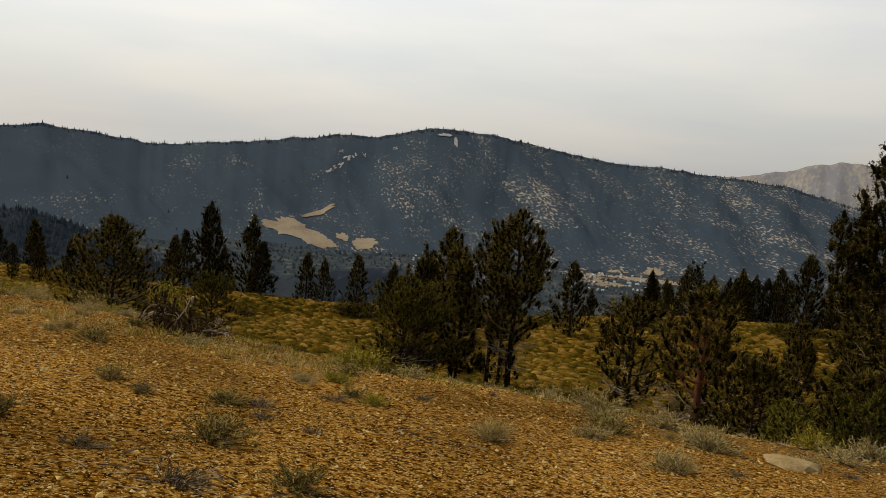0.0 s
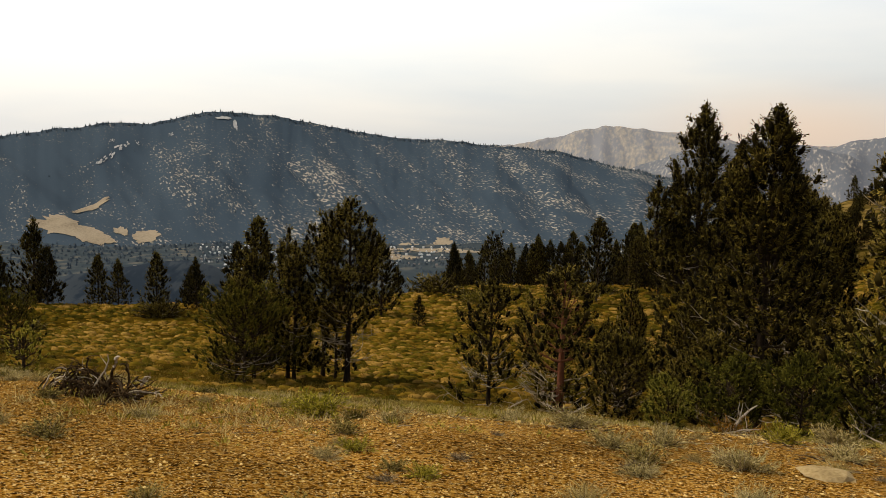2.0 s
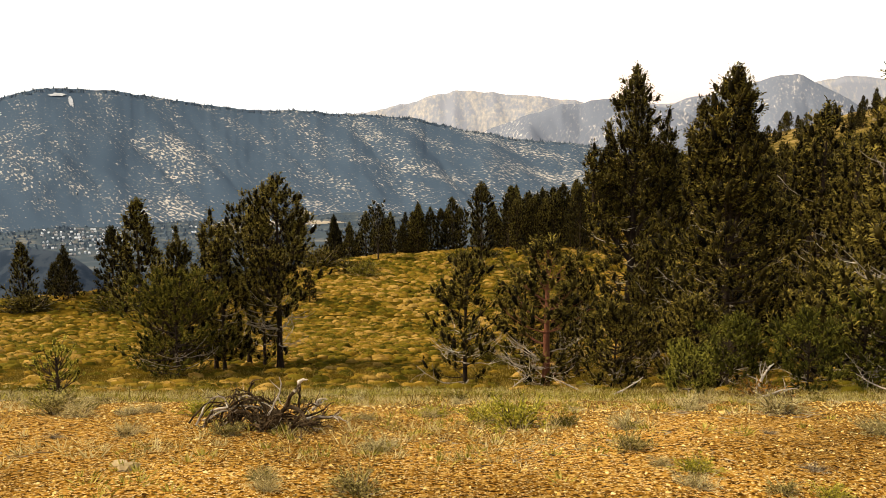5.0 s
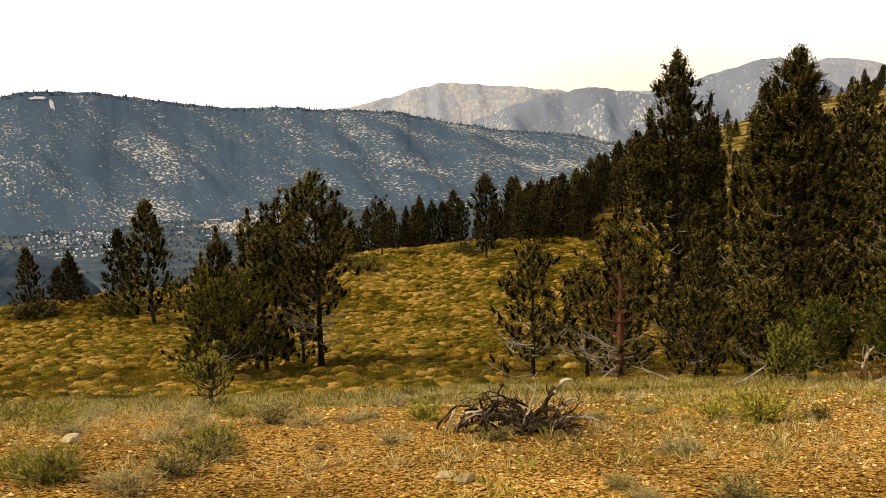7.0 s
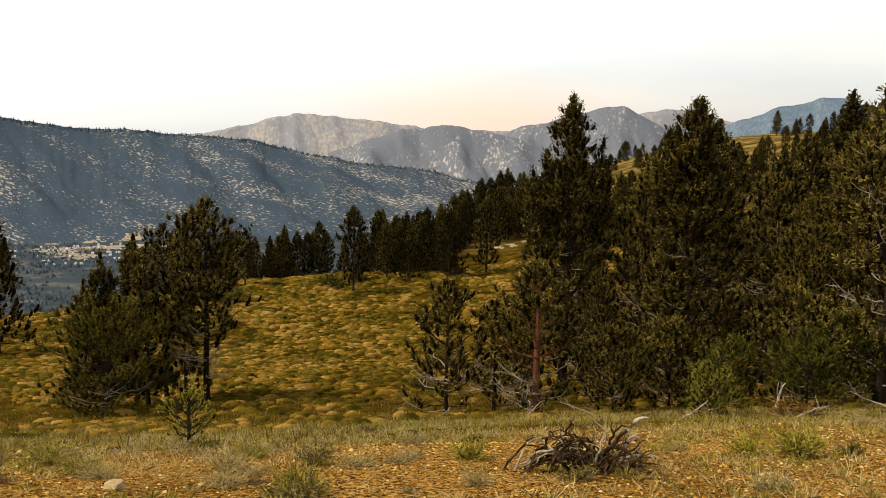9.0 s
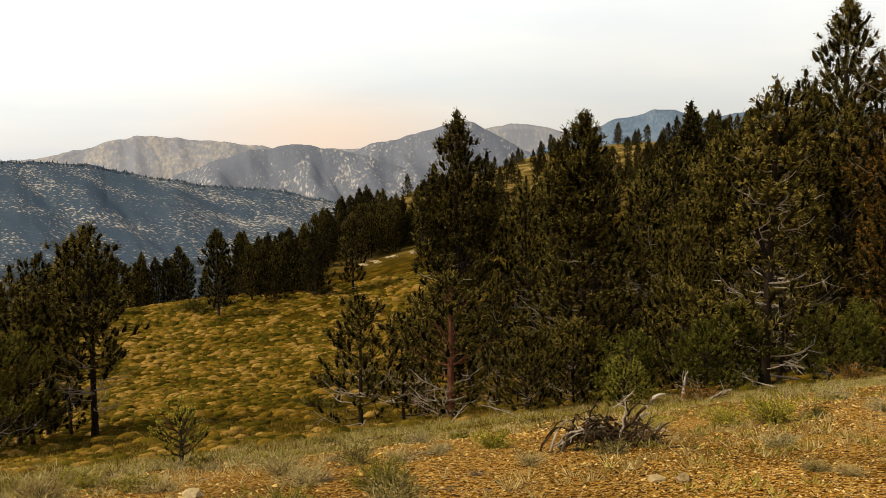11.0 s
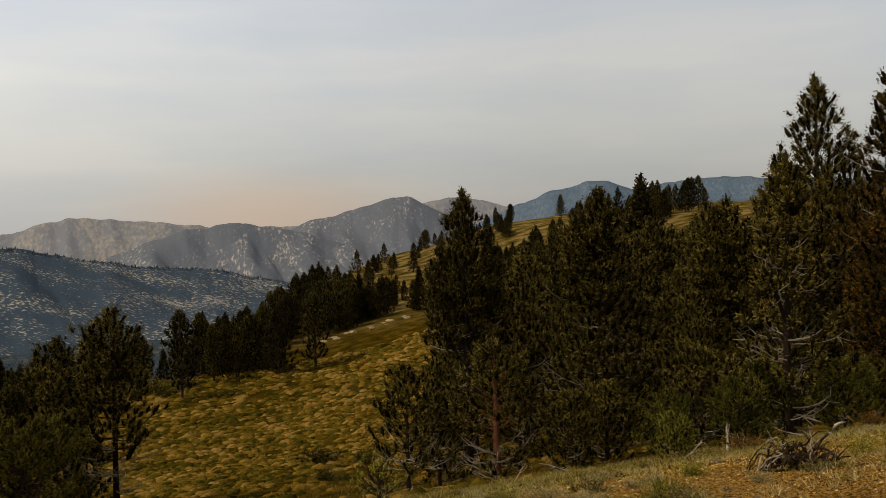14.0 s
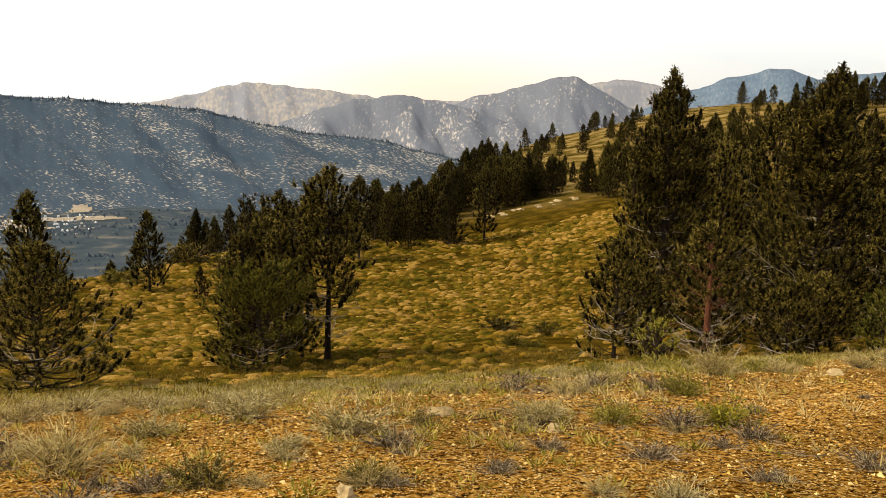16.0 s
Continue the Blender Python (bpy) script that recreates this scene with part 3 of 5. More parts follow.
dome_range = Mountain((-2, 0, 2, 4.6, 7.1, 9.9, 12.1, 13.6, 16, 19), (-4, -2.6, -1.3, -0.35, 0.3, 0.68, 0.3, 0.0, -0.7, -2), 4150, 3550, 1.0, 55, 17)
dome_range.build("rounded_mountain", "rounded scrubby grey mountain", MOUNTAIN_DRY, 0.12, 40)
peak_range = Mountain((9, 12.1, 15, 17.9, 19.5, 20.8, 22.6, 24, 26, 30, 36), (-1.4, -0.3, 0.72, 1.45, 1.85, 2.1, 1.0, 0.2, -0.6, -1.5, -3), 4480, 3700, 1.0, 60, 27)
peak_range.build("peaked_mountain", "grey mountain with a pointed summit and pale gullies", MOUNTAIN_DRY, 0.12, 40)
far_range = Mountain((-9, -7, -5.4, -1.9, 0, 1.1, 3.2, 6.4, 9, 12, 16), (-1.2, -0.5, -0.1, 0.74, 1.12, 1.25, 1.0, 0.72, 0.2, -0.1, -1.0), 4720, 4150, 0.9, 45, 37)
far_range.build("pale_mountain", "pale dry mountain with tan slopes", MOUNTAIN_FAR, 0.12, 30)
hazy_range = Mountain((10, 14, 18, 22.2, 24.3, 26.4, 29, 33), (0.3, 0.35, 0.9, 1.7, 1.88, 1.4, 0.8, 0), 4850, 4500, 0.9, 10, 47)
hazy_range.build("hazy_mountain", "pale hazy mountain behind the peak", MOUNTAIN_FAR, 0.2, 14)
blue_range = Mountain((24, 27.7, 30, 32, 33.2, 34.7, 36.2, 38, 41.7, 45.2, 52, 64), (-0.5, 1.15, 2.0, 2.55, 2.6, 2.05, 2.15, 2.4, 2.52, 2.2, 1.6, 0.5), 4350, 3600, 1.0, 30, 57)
blue_range.build("blue_mountain", "smooth wooded mountain ridge, haze blue in its colour", MOUNTAIN_BLUE, 0.16, 24)

# ---- valley: brush, clearings and town ----
rng = np.random.default_rng(61)


def cones(p, h, w, rng):
    """Simple conifers: vertices and faces for places p."""
    n = len(p)
    t = np.arange(5) * 2 * np.pi / 5
    ring = np.stack([np.cos(t), np.sin(t), np.zeros(5)], -1)
    base = p[:, None] + ring[None] * w[:, None, None] * rng.uniform(0.6, 1.4, (n, 5, 1))
    tip = p + np.stack([rng.normal(0, 0.3, n), rng.normal(0, 0.3, n), h], -1)
    f = np.array([(q, (q + 1) % 5, 5) for q in range(5)])
    return np.concatenate([base, tip[:, None]], 1), (np.arange(n)[:, None, None] * 6 + f[None]).reshape(-1, 3)


a, r = np.radians(rng.uniform(-60, 12, 22000)), rng.uniform(420, 2400, 22000) ** 1.0
vx, vy = CENTRE[0] + r * np.sin(a), CENTRE[1] + r * np.cos(a)
keep = rough(vx, vy, 220, 3, 63) > rng.uniform(-0.7, 0.5, len(vx))
vx, vy = vx[keep], vy[keep]
vz = land(vx, vy)
low = vz < -60
p = np.stack([vx, vy, vz - 0.5], -1)[low]
soup = Soup()
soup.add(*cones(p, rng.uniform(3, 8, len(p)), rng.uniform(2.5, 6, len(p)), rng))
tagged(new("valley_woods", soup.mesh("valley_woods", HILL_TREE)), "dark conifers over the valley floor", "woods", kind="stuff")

soup = Soup()
streets = []
for az0, az1, r0, r1, rows, share in ((-25.2, -20.6, 1900, 2330, 9, 0.8), (-15.0, -8.8, 2010, 2320, 7, 0.5), (-29.5, -26.0, 1800, 1960, 3, 0.45), (-19.5, -13.0, 2150, 2250, 2, 0.3)):
    for rad in np.linspace(r0, r1, rows):
        for az in np.arange(az0, az1, 0.24):
            if rng.random() < share:
                streets.append((az + rng.normal(0, 0.06), rad + rng.normal(0, 7)))
for az, rad in streets:
    x = CENTRE[0] + rad * math.sin(radians(az))
    y = CENTRE[1] + rad * math.cos(radians(az))
    z = land_at(x, y)
    w, d, h, turn = rng.uniform(1.5, 2.6), rng.uniform(2.0, 3.4), rng.uniform(2.0, 3.0), 0.4 + 1.57 * rng.integers(2) + rng.normal(0, 0.1)
    c, s = math.cos(turn), math.sin(turn)
    q = [(-w, -d, -1), (w, -d, -1), (w, d, -1), (-w, d, -1), (-w, -d, h), (w, -d, h), (w, d, h), (-w, d, h), (0, -d, h + 2), (0, d, h + 2)]
    v = [(x + e * c - g * s, y + e * s + g * c, z + u) for e, g, u in q]
    soup.add(v, [(0, 1, 5, 4), (1, 2, 6, 5), (2, 3, 7, 6), (3, 0, 4, 7), (4, 8, 9, 7), (5, 6, 9, 8)])
    soup.add(v, [(4, 5, 8), (6, 7, 9)])
tagged(new("valley_town", soup.mesh("valley_town", ROOF)), "small pale houses of a town on the valley floor", "town", kind="stuff")
for az, rad, wide, deep, sd in ((-9.6, 2250, 70, 45, 3), (-12.0, 2270, 85, 40, 5), (-14.2, 2240, 70, 45, 8), (-13.0, 2130, 50, 40, 11)):
    spokes, rings = 36, 7
    t = np.arange(spokes) * 2 * np.pi / spokes
    edge = 1 + 0.5 * vnoise(np.cos(t) * 2 + sd, np.sin(t) * 2, sd) + 0.3 * vnoise(np.cos(t) * 6 + sd, np.sin(t) * 6, sd)
    q = np.linspace(0, 1, rings)[:, None] * edge[None]
    x = CENTRE[0] + rad * math.sin(radians(az)) + q * np.cos(t) * wide
    y = CENTRE[1] + rad * math.cos(radians(az)) + q * np.sin(t) * deep
    i, j = np.meshgrid(np.arange(rings - 1), np.arange(spokes), indexing="ij")
    i, j = i.ravel(), j.ravel()
    k = (j + 1) % spokes
    soup = Soup()
    soup.add(np.stack([x, y, land(x, y) + 1.2], -1), np.stack([i * spokes + j, (i + 1) * spokes + j, (i + 1) * spokes + k, i * spokes + k], 1))
    tagged(new("valley_clearing", soup.mesh("valley_clearing", CLEARING, True)), "tan open field on the valley floor", "field", kind="structure")


# ---- pines ----
def profile(kind, u):
    """Reach of the limbs at share u of the crown's height."""
    if kind == "cone":
        return (1 - u) ** 0.75 * 0.93 + 0.07
    if kind == "round":
        return math.sin(math.pi * (0.18 + 0.80 * u)) ** 0.8 + 0.04
    if kind == "open":
        return (0.55 + 0.45 * math.sin(math.pi * u)) * (1 - u) ** 0.6 + 0.06
    if kind == "finger":
        return (0.30 + 0.80 * (1 - u)) * min(1.0, (1 - u) / 0.2 + 0.12)
    if kind == "column":
        return 0.55 * (1 - u) ** 0.35 + 0.3 * (1 - u) + 0.08
    if kind == "flat":
        return 0.35 + 0.65 * u if u < 0.85 else 0.75
    return (1 - u) ** 1.1 + 0.08  # spire over a broad skirt


def needle_shoots(crown, core, at, axis, size, needle, each, rng):
    """Bottle-brush shoots that curve upwards: a dense core coloured dark as crown shade, and needles that stand out and
    forward all along it.
    """
    n = len(at)
    axis = axis / np.linalg.norm(axis, axis=1)[:, None]
    long = size * rng.uniform(0.62, 1.05, n)
    fat = size * rng.uniform(0.16, 0.23, n)
    a = np.cross(axis, rng.normal(size=(n, 3)))
    a /= np.linalg.norm(a, axis=1)[:, None]
    b = np.cross(axis, a)
    back = at - axis * (long * 0.35)[:, None]
    rise = np.zeros((n, 3))
    rise[:, 2] = long * 0.15

    def spine(k, t):
        return back[k] + axis[k] * (long[k] * t)[:, None] + rise[k] * (t * t)[:, None]

    every = np.arange(n)
    w = np.arange(5) * 2 * np.pi / 5
    rings = []
    for t, r in ((0.15, 0.7), (0.5, 1.0), (0.85, 0.7)):
        c = spine(every, np.full(n, t))
        wob = rng.uniform(0.6, 1.35, (n, 5, 1)) * (fat * r)[:, None, None]
        rings.append(c[:, None] + wob * (a[:, None] * np.cos(w)[None, :, None] + b[:, None] * np.sin(w)[None, :, None]))
    v = np.concatenate(rings + [spine(every, np.zeros(n))[:, None], spine(every, np.ones(n))[:, None]], 1)
    f = []
    for q in range(5):
        k = (q + 1) % 5
        f += [(15, k, q), (q, k, 5 + k), (q, 5 + k, 5 + q), (5 + q, 5 + k, 10 + k), (5 + q, 10 + k, 10 + q), (10 + q, 10 + k, 16)]
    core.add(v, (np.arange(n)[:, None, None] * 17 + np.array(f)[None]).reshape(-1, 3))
    k = np.repeat(every, each)
    m = len(k)
    t = rng.uniform(0.05, 1.0, m)
    phi = rng.uniform(0, 6.2832, m)
    out = a[k] * np.cos(phi)[:, None] + b[k] * np.sin(phi)[:, None]
    root = spine(k, t) + out * (fat[k] * 0.75)[:, None]
    way = out + axis[k] * (-0.1 + 1.6 * t ** 2)[:, None] + rng.normal(0, 0.22, (m, 3))
    reach = needle[0] * rng.uniform(0.75, 1.2, m) * np.minimum(1.0, size[k] * 2.0)
    crown.blades(root, way, reach, needle[1] * rng.uniform(0.7, 1.3, m), rng, 1.0)


def pine(name, seed, height, clear, reach, shape, spacing=0.5, per=4, needle=(0.19, 0.046), tuft=0.5, each=38, sub=0.68, lift=0.45, droop=-12, bare=0, trunk=0.017, crown_mat=None, bark=None, stems=(), gaps=0.0, plain=False, bare_span=0.28, inner=0.34, turn_up=0.5, core_mat=None):
    """A pine at the origin: trunk with limbs, crown of upswept needle shoots, and dead bare branches.

    stems: further leaders as x, y, height where they part, height of the tip, share of the reach."""
    rng = np.random.default_rng(seed)
    thing = new(name)
    wood, crown, core = Soup(), Soup(), Soup()
    roots, ways, sizes = [], [], []
    for sx, sy, z0, top, share in ((0.0, 0.0, 0.0, height, 1.0),) + tuple(stems):
        out = math.hypot(sx, sy)
        zs = np.linspace(z0 - (0.15 if z0 == 0 else 0), top, 14)
        u = np.linspace(0, 1, 14)
        swell = np.minimum(1, u * 2.2) if out else u * 0
        wob = np.cumsum(rng.normal(0, 0.02 * height / 14, (14, 2)), 0)
        path = np.stack([sx * swell + wob[:, 0], sy * swell + wob[:, 1], zs], -1)
        r0 = max(0.05, height * trunk) * (1.0 if not out else 0.45)
        taper = r0 * (1 - u) ** 0.8 + 0.012
        if not out:
            taper[0] *= 1.35
        wood.tube(path, taper, 8 if not out else 5)
        z = height * clear if not out else z0 + 0.25 * (top - z0)
        bottom = z
        while z < top - 0.05:
            uu = (z - bottom) / max(top - bottom, 0.1)
            here = np.array([np.interp(z, zs, path[:, c]) for c in range(3)])
            ring = rng.uniform(0, 6.28)
            count = max(3, int(round(per * (1.1 - 0.25 * uu))))
            for q in range(count):
                if rng.random() < gaps:
                    continue
                phi = ring + q * 6.28 / count + rng.normal(0, 0.3)
                long = reach * share * profile(shape, uu) * rng.uniform(0.5, 1.15)
                el = math.radians(droop + (64 - droop) * uu ** 1.3 + rng.normal(0, 8))
                t = np.linspace(0, 1, 6)
                flat = long * t * math.cos(el)
                bend = rng.normal(0, 0.12) * long * t ** 2
                limb = here + np.stack([flat * math.cos(phi) - bend * math.sin(phi), flat * math.sin(phi) + bend * math.cos(phi), long * (t * math.sin(el) + lift * t ** 2)], -1)
                pick = [0, 3, 5] if plain else [0, 1, 2, 3, 4, 5]
                wood.tube(limb[pick], ((0.012 + 0.015 * long) * (1 - 0.8 * t))[pick], 3 if plain else 4)
                start = inner * (1 - uu) + 0.12
                d = limb[-1] - limb[-2]
                d /= np.linalg.norm(d) + 1e-9
                puff = min(tuft, 0.8 * long + 0.12)
                roots.append(limb[-1])
                ways.append(d * 0.6 + (0, 0, turn_up))
                sizes.append(puff * rng.uniform(0.9, 1.2))
                if long < 0.3:
                    continue
                m = max(1, int(round(long * (1 - start) / (tuft * sub))))
                for e, w in enumerate(np.linspace(start, 0.9, m)):
                    root = np.array([np.interp(w, t, limb[:, c]) for c in range(3)])
                    side = (-1) ** e * rng.uniform(0.5, 1.2)
                    dx, dy = d[0], d[1]
                    h = math.hypot(dx, dy) + 1e-6
                    dx, dy = dx / h, dy / h
                    way = np.array((dx * math.cos(side) - dy * math.sin(side), dx * math.sin(side) + dy * math.cos(side), rng.uniform(-0.1, 0.7)))
                    way /= np.linalg.norm(way)
                    ls = min(1.1, (0.25 + 0.35 * (1 - w)) * long * rng.uniform(0.6, 1.3) + 0.15)
                    tip = root + way * ls + np.array((0, 0, 0.25 * ls))
                    roots.append(tip)
                    ways.append(way * 0.55 + (0, 0, turn_up))
                    sizes.append(puff * rng.uniform(0.65, 1.15))
                    if not plain:
                        wood.tube(np.stack([root, (root + tip) / 2 - (0, 0, 0.04 * ls), tip]), (0.014, 0.010, 0.006), 3)
            z += spacing * (1 - 0.42 * uu) * rng.uniform(0.75, 1.25)
        roots.append(path[-1])
        ways.append(np.array((0.05, 0.0, 1.0)))
        sizes.append(tuft)
    needle_shoots(crown, core, np.array(roots), np.array(ways), np.array(sizes), needle, each, rng)
    part("trunk", wood, bark or BARK, thing, "", True)
    part("crown", crown, crown_mat or NEEDLE, thing, "", True)
    part("inner_foliage", core, core_mat or NEEDLE_SHADE, thing, "needle core close to the twigs, crown shade in its colour", True)
    for q in range(bare):
        dead = Soup()
        z = height * (clear * 0.25 + rng.uniform(0, 1) * max(clear, bare_span))
        phi, long = rng.uniform(0, 6.28), reach * rng.uniform(0.45, 1.0) * (1.05 if bare_span > 0.3 else 1.0)
        t = np.linspace(0, 1, 7)
        sag = rng.uniform(-0.2, 0.35)
        kink = np.cumsum(rng.normal(0, 0.08, 7)) * long
        base = np.stack([long * t * math.cos(phi) - kink * math.sin(phi), long * t * math.sin(phi) + kink * math.cos(phi), z + long * (sag * t + 0.35 * t ** 3) + rng.normal(0, 0.02, 7)], -1)
        dead.tube(base, 0.03 * (1 - 0.75 * t), 4)
        for e in range(6):
            w = rng.integers(2, 6)
            tip = base[w] + rng.normal(0, 0.28, 3) * long * 0.5 + (0.15 * math.cos(phi), 0.15 * math.sin(phi), 0.1)
            dead.tube(np.stack([base[w], (base[w] + tip) / 2 + rng.normal(0, 0.04, 3), tip]), (0.012, 0.009, 0.005), 3)
        part("dead_branch", dead, DEADWOOD, thing, "bare grey dead branch")
    thing["tall"] = float(max(height, np.concatenate(crown.v)[:, 2].max() - 0.1))
    return thing


def plant_tree(model, x, y, tall, turn, first, label, group, category="tree", sink=0.05):
    s = tall / model["tall"]
    m = Matrix.LocRotScale((x, y, land_at(x, y) - sink), Euler((0, 0, turn)), (s, s, s))
    if first:
        model.matrix_basis = m
        ob = model
    else:
        back = 1 / model.scale[0]
        ob = copy_thing(model, m @ Matrix.Diagonal((back, back, back, 1)))
    return tagged(ob, label, category, group)


def stand(model, places, label, group, category="tree"):
    """One model at several places: x, y, height, turn."""
    for q, (x, y, tall, turn) in enumerate(places):
        plant_tree(model, x, y, tall, turn, q == 0, label, group, category)


# the two-trunked group in the meadow
stand(pine("pine_tree", 11, 10.8, 0.30, 3.0, "open", 0.55, 6, tuft=0.58, lift=0.32, droop=-8, bare=24, gaps=0.17, stems=((-0.9, 0.2, 5.0, 9.9, 0.3), (1.0, 0.3, 4.6, 8.8, 0.35))), ((-16.5, 48.6, 10.9, 0.4),),
      "tall open pine with a bare dark lower trunk in the meadow", "meadow pines")
stand(pine("pine_tree", 12, 10.0, 0.38, 2.0, "open", 0.6, 5, tuft=0.54, lift=0.45, droop=-4, bare=7, trunk=0.013, gaps=0.15), ((-18.9, 51.6, 9.8, 1.1),),
      "slender pine with a thin straight trunk", "meadow pines")
stand(pine("bushy_pine", 13, 6.0, 0.05, 3.5, "round", 0.5, 7, tuft=0.52, sub=0.7, lift=0.25, droop=-12, bare=8, gaps=0.15, crown_mat=NEEDLE_OLIVE, core_mat=NEEDLE_SHADE_GREEN), ((-20.3, 42.6, 5.7, 0.0), (-37.3, 47.4, 4.2, 3.0)),
      "bushy low pine with foliage down to the ground", "meadow pines")
stand(pine("slim_pine", 25, 8.6, 0.08, 1.35, "finger", 0.5, 5, tuft=0.58, lift=0.4, droop=-8, bare=10, gaps=0.2, trunk=0.013, bare_span=0.4), ((-19.9, 48.0, 9.0, 2.0), (-21.0, 45.7, 7.9, 4.0), (-19.2, 47.2, 8.2, 5.1), (-21.6, 44.6, 6.5, 0.7), (-17.8, 50.6, 7.4, 1.6)),
      "slim sparse pine crowded among taller ones", "meadow pines")
# tall pair at the thicket
stand(pine("tall_pine", 14, 16.0, 0.07, 2.6, "finger", 0.66, 6, tuft=0.58, lift=0.5, droop=-8, bare=18, gaps=0.12, bare_span=0.62,
           stems=((1.55, -0.4, 7.0, 13.6, 0.32), (-2.0, -0.3, 6.0, 12.0, 0.32), (-1.25, 0.5, 7.0, 12.7, 0.3), (0.6, 1.2, 9.0, 14.4, 0.3), (2.3, 0.6, 5.0, 11.0, 0.3))), ((2.4, 46.9, 16.1, 0.0),),
      "tall dark pine with upturned finger-like branch tips", "thicket pines")
stand(pine("dense_pine", 15, 12.5, 0.08, 2.85, "cone", 0.55, 7, tuft=0.58, lift=0.4, droop=-10, bare=14, gaps=0.06, bare_span=0.6,
           stems=((-1.15, 0.2, 6.5, 11.4, 0.3), (0.9, 0.6, 6.0, 10.8, 0.35))), ((3.8, 34.9, 12.6, 0.1), (16.8, 43.0, 14.0, 0.9), (10.9, 54.8, 12.5, 4.1), (26.5, 46.0, 13.5, 5.0)),
      "dense broad pine with thick green crown", "thicket pines")
stand(pine("thicket_pine", 16, 12.0, 0.05, 2.1, "finger", 0.68, 5, tuft=0.55, lift=0.45, droop=-8, bare=40, gaps=0.2, bare_span=0.62,
           stems=((1.0, 0.6, 4.5, 10.0, 0.4), (-1.1, -0.3, 5.0, 9.0, 0.4))), ((5.0, 51.5, 12.8, 0.3), (8.4, 50.9, 13.2, 1.9), (6.5, 42.5, 9.6, 3.3), (-0.8, 43.5, 6.4, 5.2), (1.6, 39.0, 6.6, 0.8), (12.5, 40.5, 10.2, 2.6), (18.8, 39.8, 14.6, 4.4), (14.0, 47.0, 12.5, 1.2), (-1.9, 39.5, 4.6, 2.2), (16.8, 36.4, 9.5, 0.1), (20.6, 35.2, 8.6, 3.0), (24.0, 37.0, 9.0, 5.5), (10.0, 36.5, 8.2, 4.0)),
      "sparse pine with many bare grey branches", "thicket pines")
stand(pine("tall_pine", 17, 20.0, 0.05, 3.2, "finger", 0.7, 6, tuft=0.6, lift=0.5, droop=-8, bare=44, gaps=0.15, bare_span=0.62,
           stems=((-2.4, 0.6, 6.0, 16.0, 0.32), (1.6, -0.8, 8.0, 17.0, 0.35), (-1.0, -1.4, 7.0, 14.6, 0.3), (2.2, 1.4, 7.0, 15.0, 0.3))), ((22.2, 39.9, 20.6, 0.0), (23.6, 44.0, 17.5, 2.0)),
      "tall many-stemmed pine with pale bare branches", "thicket pines")
stand(pine("rusty_pine", 18, 17.0, 0.05, 3.6, "open", 0.55, 7, tuft=0.6, lift=0.4, droop=-10, bare=30, bare_span=0.8, gaps=0.12, crown_mat=NEEDLE_RUST), ((18.6, 31.2, 17.2, 0.5),),
      "half-dead pine with rust-brown needles and a bare top", "thicket pines")
stand(pine("sparse_pine", 28, 10.6, 0.1, 1.9, "finger", 0.6, 5, tuft=0.52, lift=0.5, droop=-8, bare=30, gaps=0.25, bare_span=0.75,
           stems=((0.7, 0.3, 5.0, 9.9, 0.32), (-0.9, -0.2, 4.5, 8.4, 0.36))), ((6.2, 26.2, 10.6, 0.0),),
      "sparse pine with round needle tufts and many pale dead branches", "thicket pines")
rng = np.random.default_rng(67)
back_row = pine("thicket_pine", 24, 13.0, 0.05, 2.4, "finger", 0.66, 6, needle=(0.24, 0.07), tuft=0.56, each=16, sub=0.75, lift=0.55, droop=-8, plain=True, bare=20, gaps=0.15, stems=((1.0, 0.5, 5.0, 11.0, 0.4),), bare_span=0.62)
spots = []
while len(spots) < 40:
    x, y = rng.uniform(15, 78), rng.uniform(42, 118)
    if abs(math.degrees(math.atan2(x + 16, y)) - 37) > 13 or min([9.0] + [math.hypot(x - a, y - c) for a, c, *_ in spots]) < 3.5:
        continue
    far_off = math.hypot(x + 16, y)
    low, high = (-0.045, 0.006) if math.degrees(math.atan2(x + 16, y)) < 34 else (-0.015, 0.036)
    spots.append((x, y, min(19.0, far_off * rng.uniform(low, high) + 0.4 - land_at(x, y)), rng.uniform(0, 6.28)))
spots += [(31.2, 59.4, 17.0, 0.2), (17.0, 58.5, 17.0, 2.2), (9.0, 64.0, 14.0, 4.0), (24.0, 58.0, 14.5, 1.1)]
stand(back_row, spots, "dark pine in the crowded thicket", "thicket pines")
# small red-barked tree and young growth before the thicket
stand(pine("red_pine", 19, 5.4, 0.12, 1.9, "open", 0.5, 5, tuft=0.44, lift=0.4, droop=-10, bare=16, trunk=0.03, bark=BARK_RED, gaps=0.25), ((-3.6, 31.0, 5.5, 1.0),),
      "small pine with a red-brown trunk and bare low branches", "thicket pines")
stand(pine("branchy_pine", 27, 5.2, 0.1, 1.9, "open", 0.44, 5, tuft=0.42, sub=0.8, lift=0.4, droop=-8, bare=16, gaps=0.25, bare_span=0.5), ((-6.4, 33.2, 5.2, 1.0), (-3.9, 36.0, 4.8, 3.6)),
      "sparse pine with rounded needle tufts and bare twigs", "thicket pines")
stand(pine("bushy_pine", 26, 3.4, 0.03, 1.8, "round", 0.36, 6, tuft=0.42, sub=0.7, lift=0.35, droop=-8, bare=9, gaps=0.15), ((-1.6, 28.8, 3.1, 2.2), (1.6, 31.5, 3.6, 4.0), (6.5, 31.5, 4.6, 1.0)),
      "dark low pine with foliage down to the ground", "thicket pines")
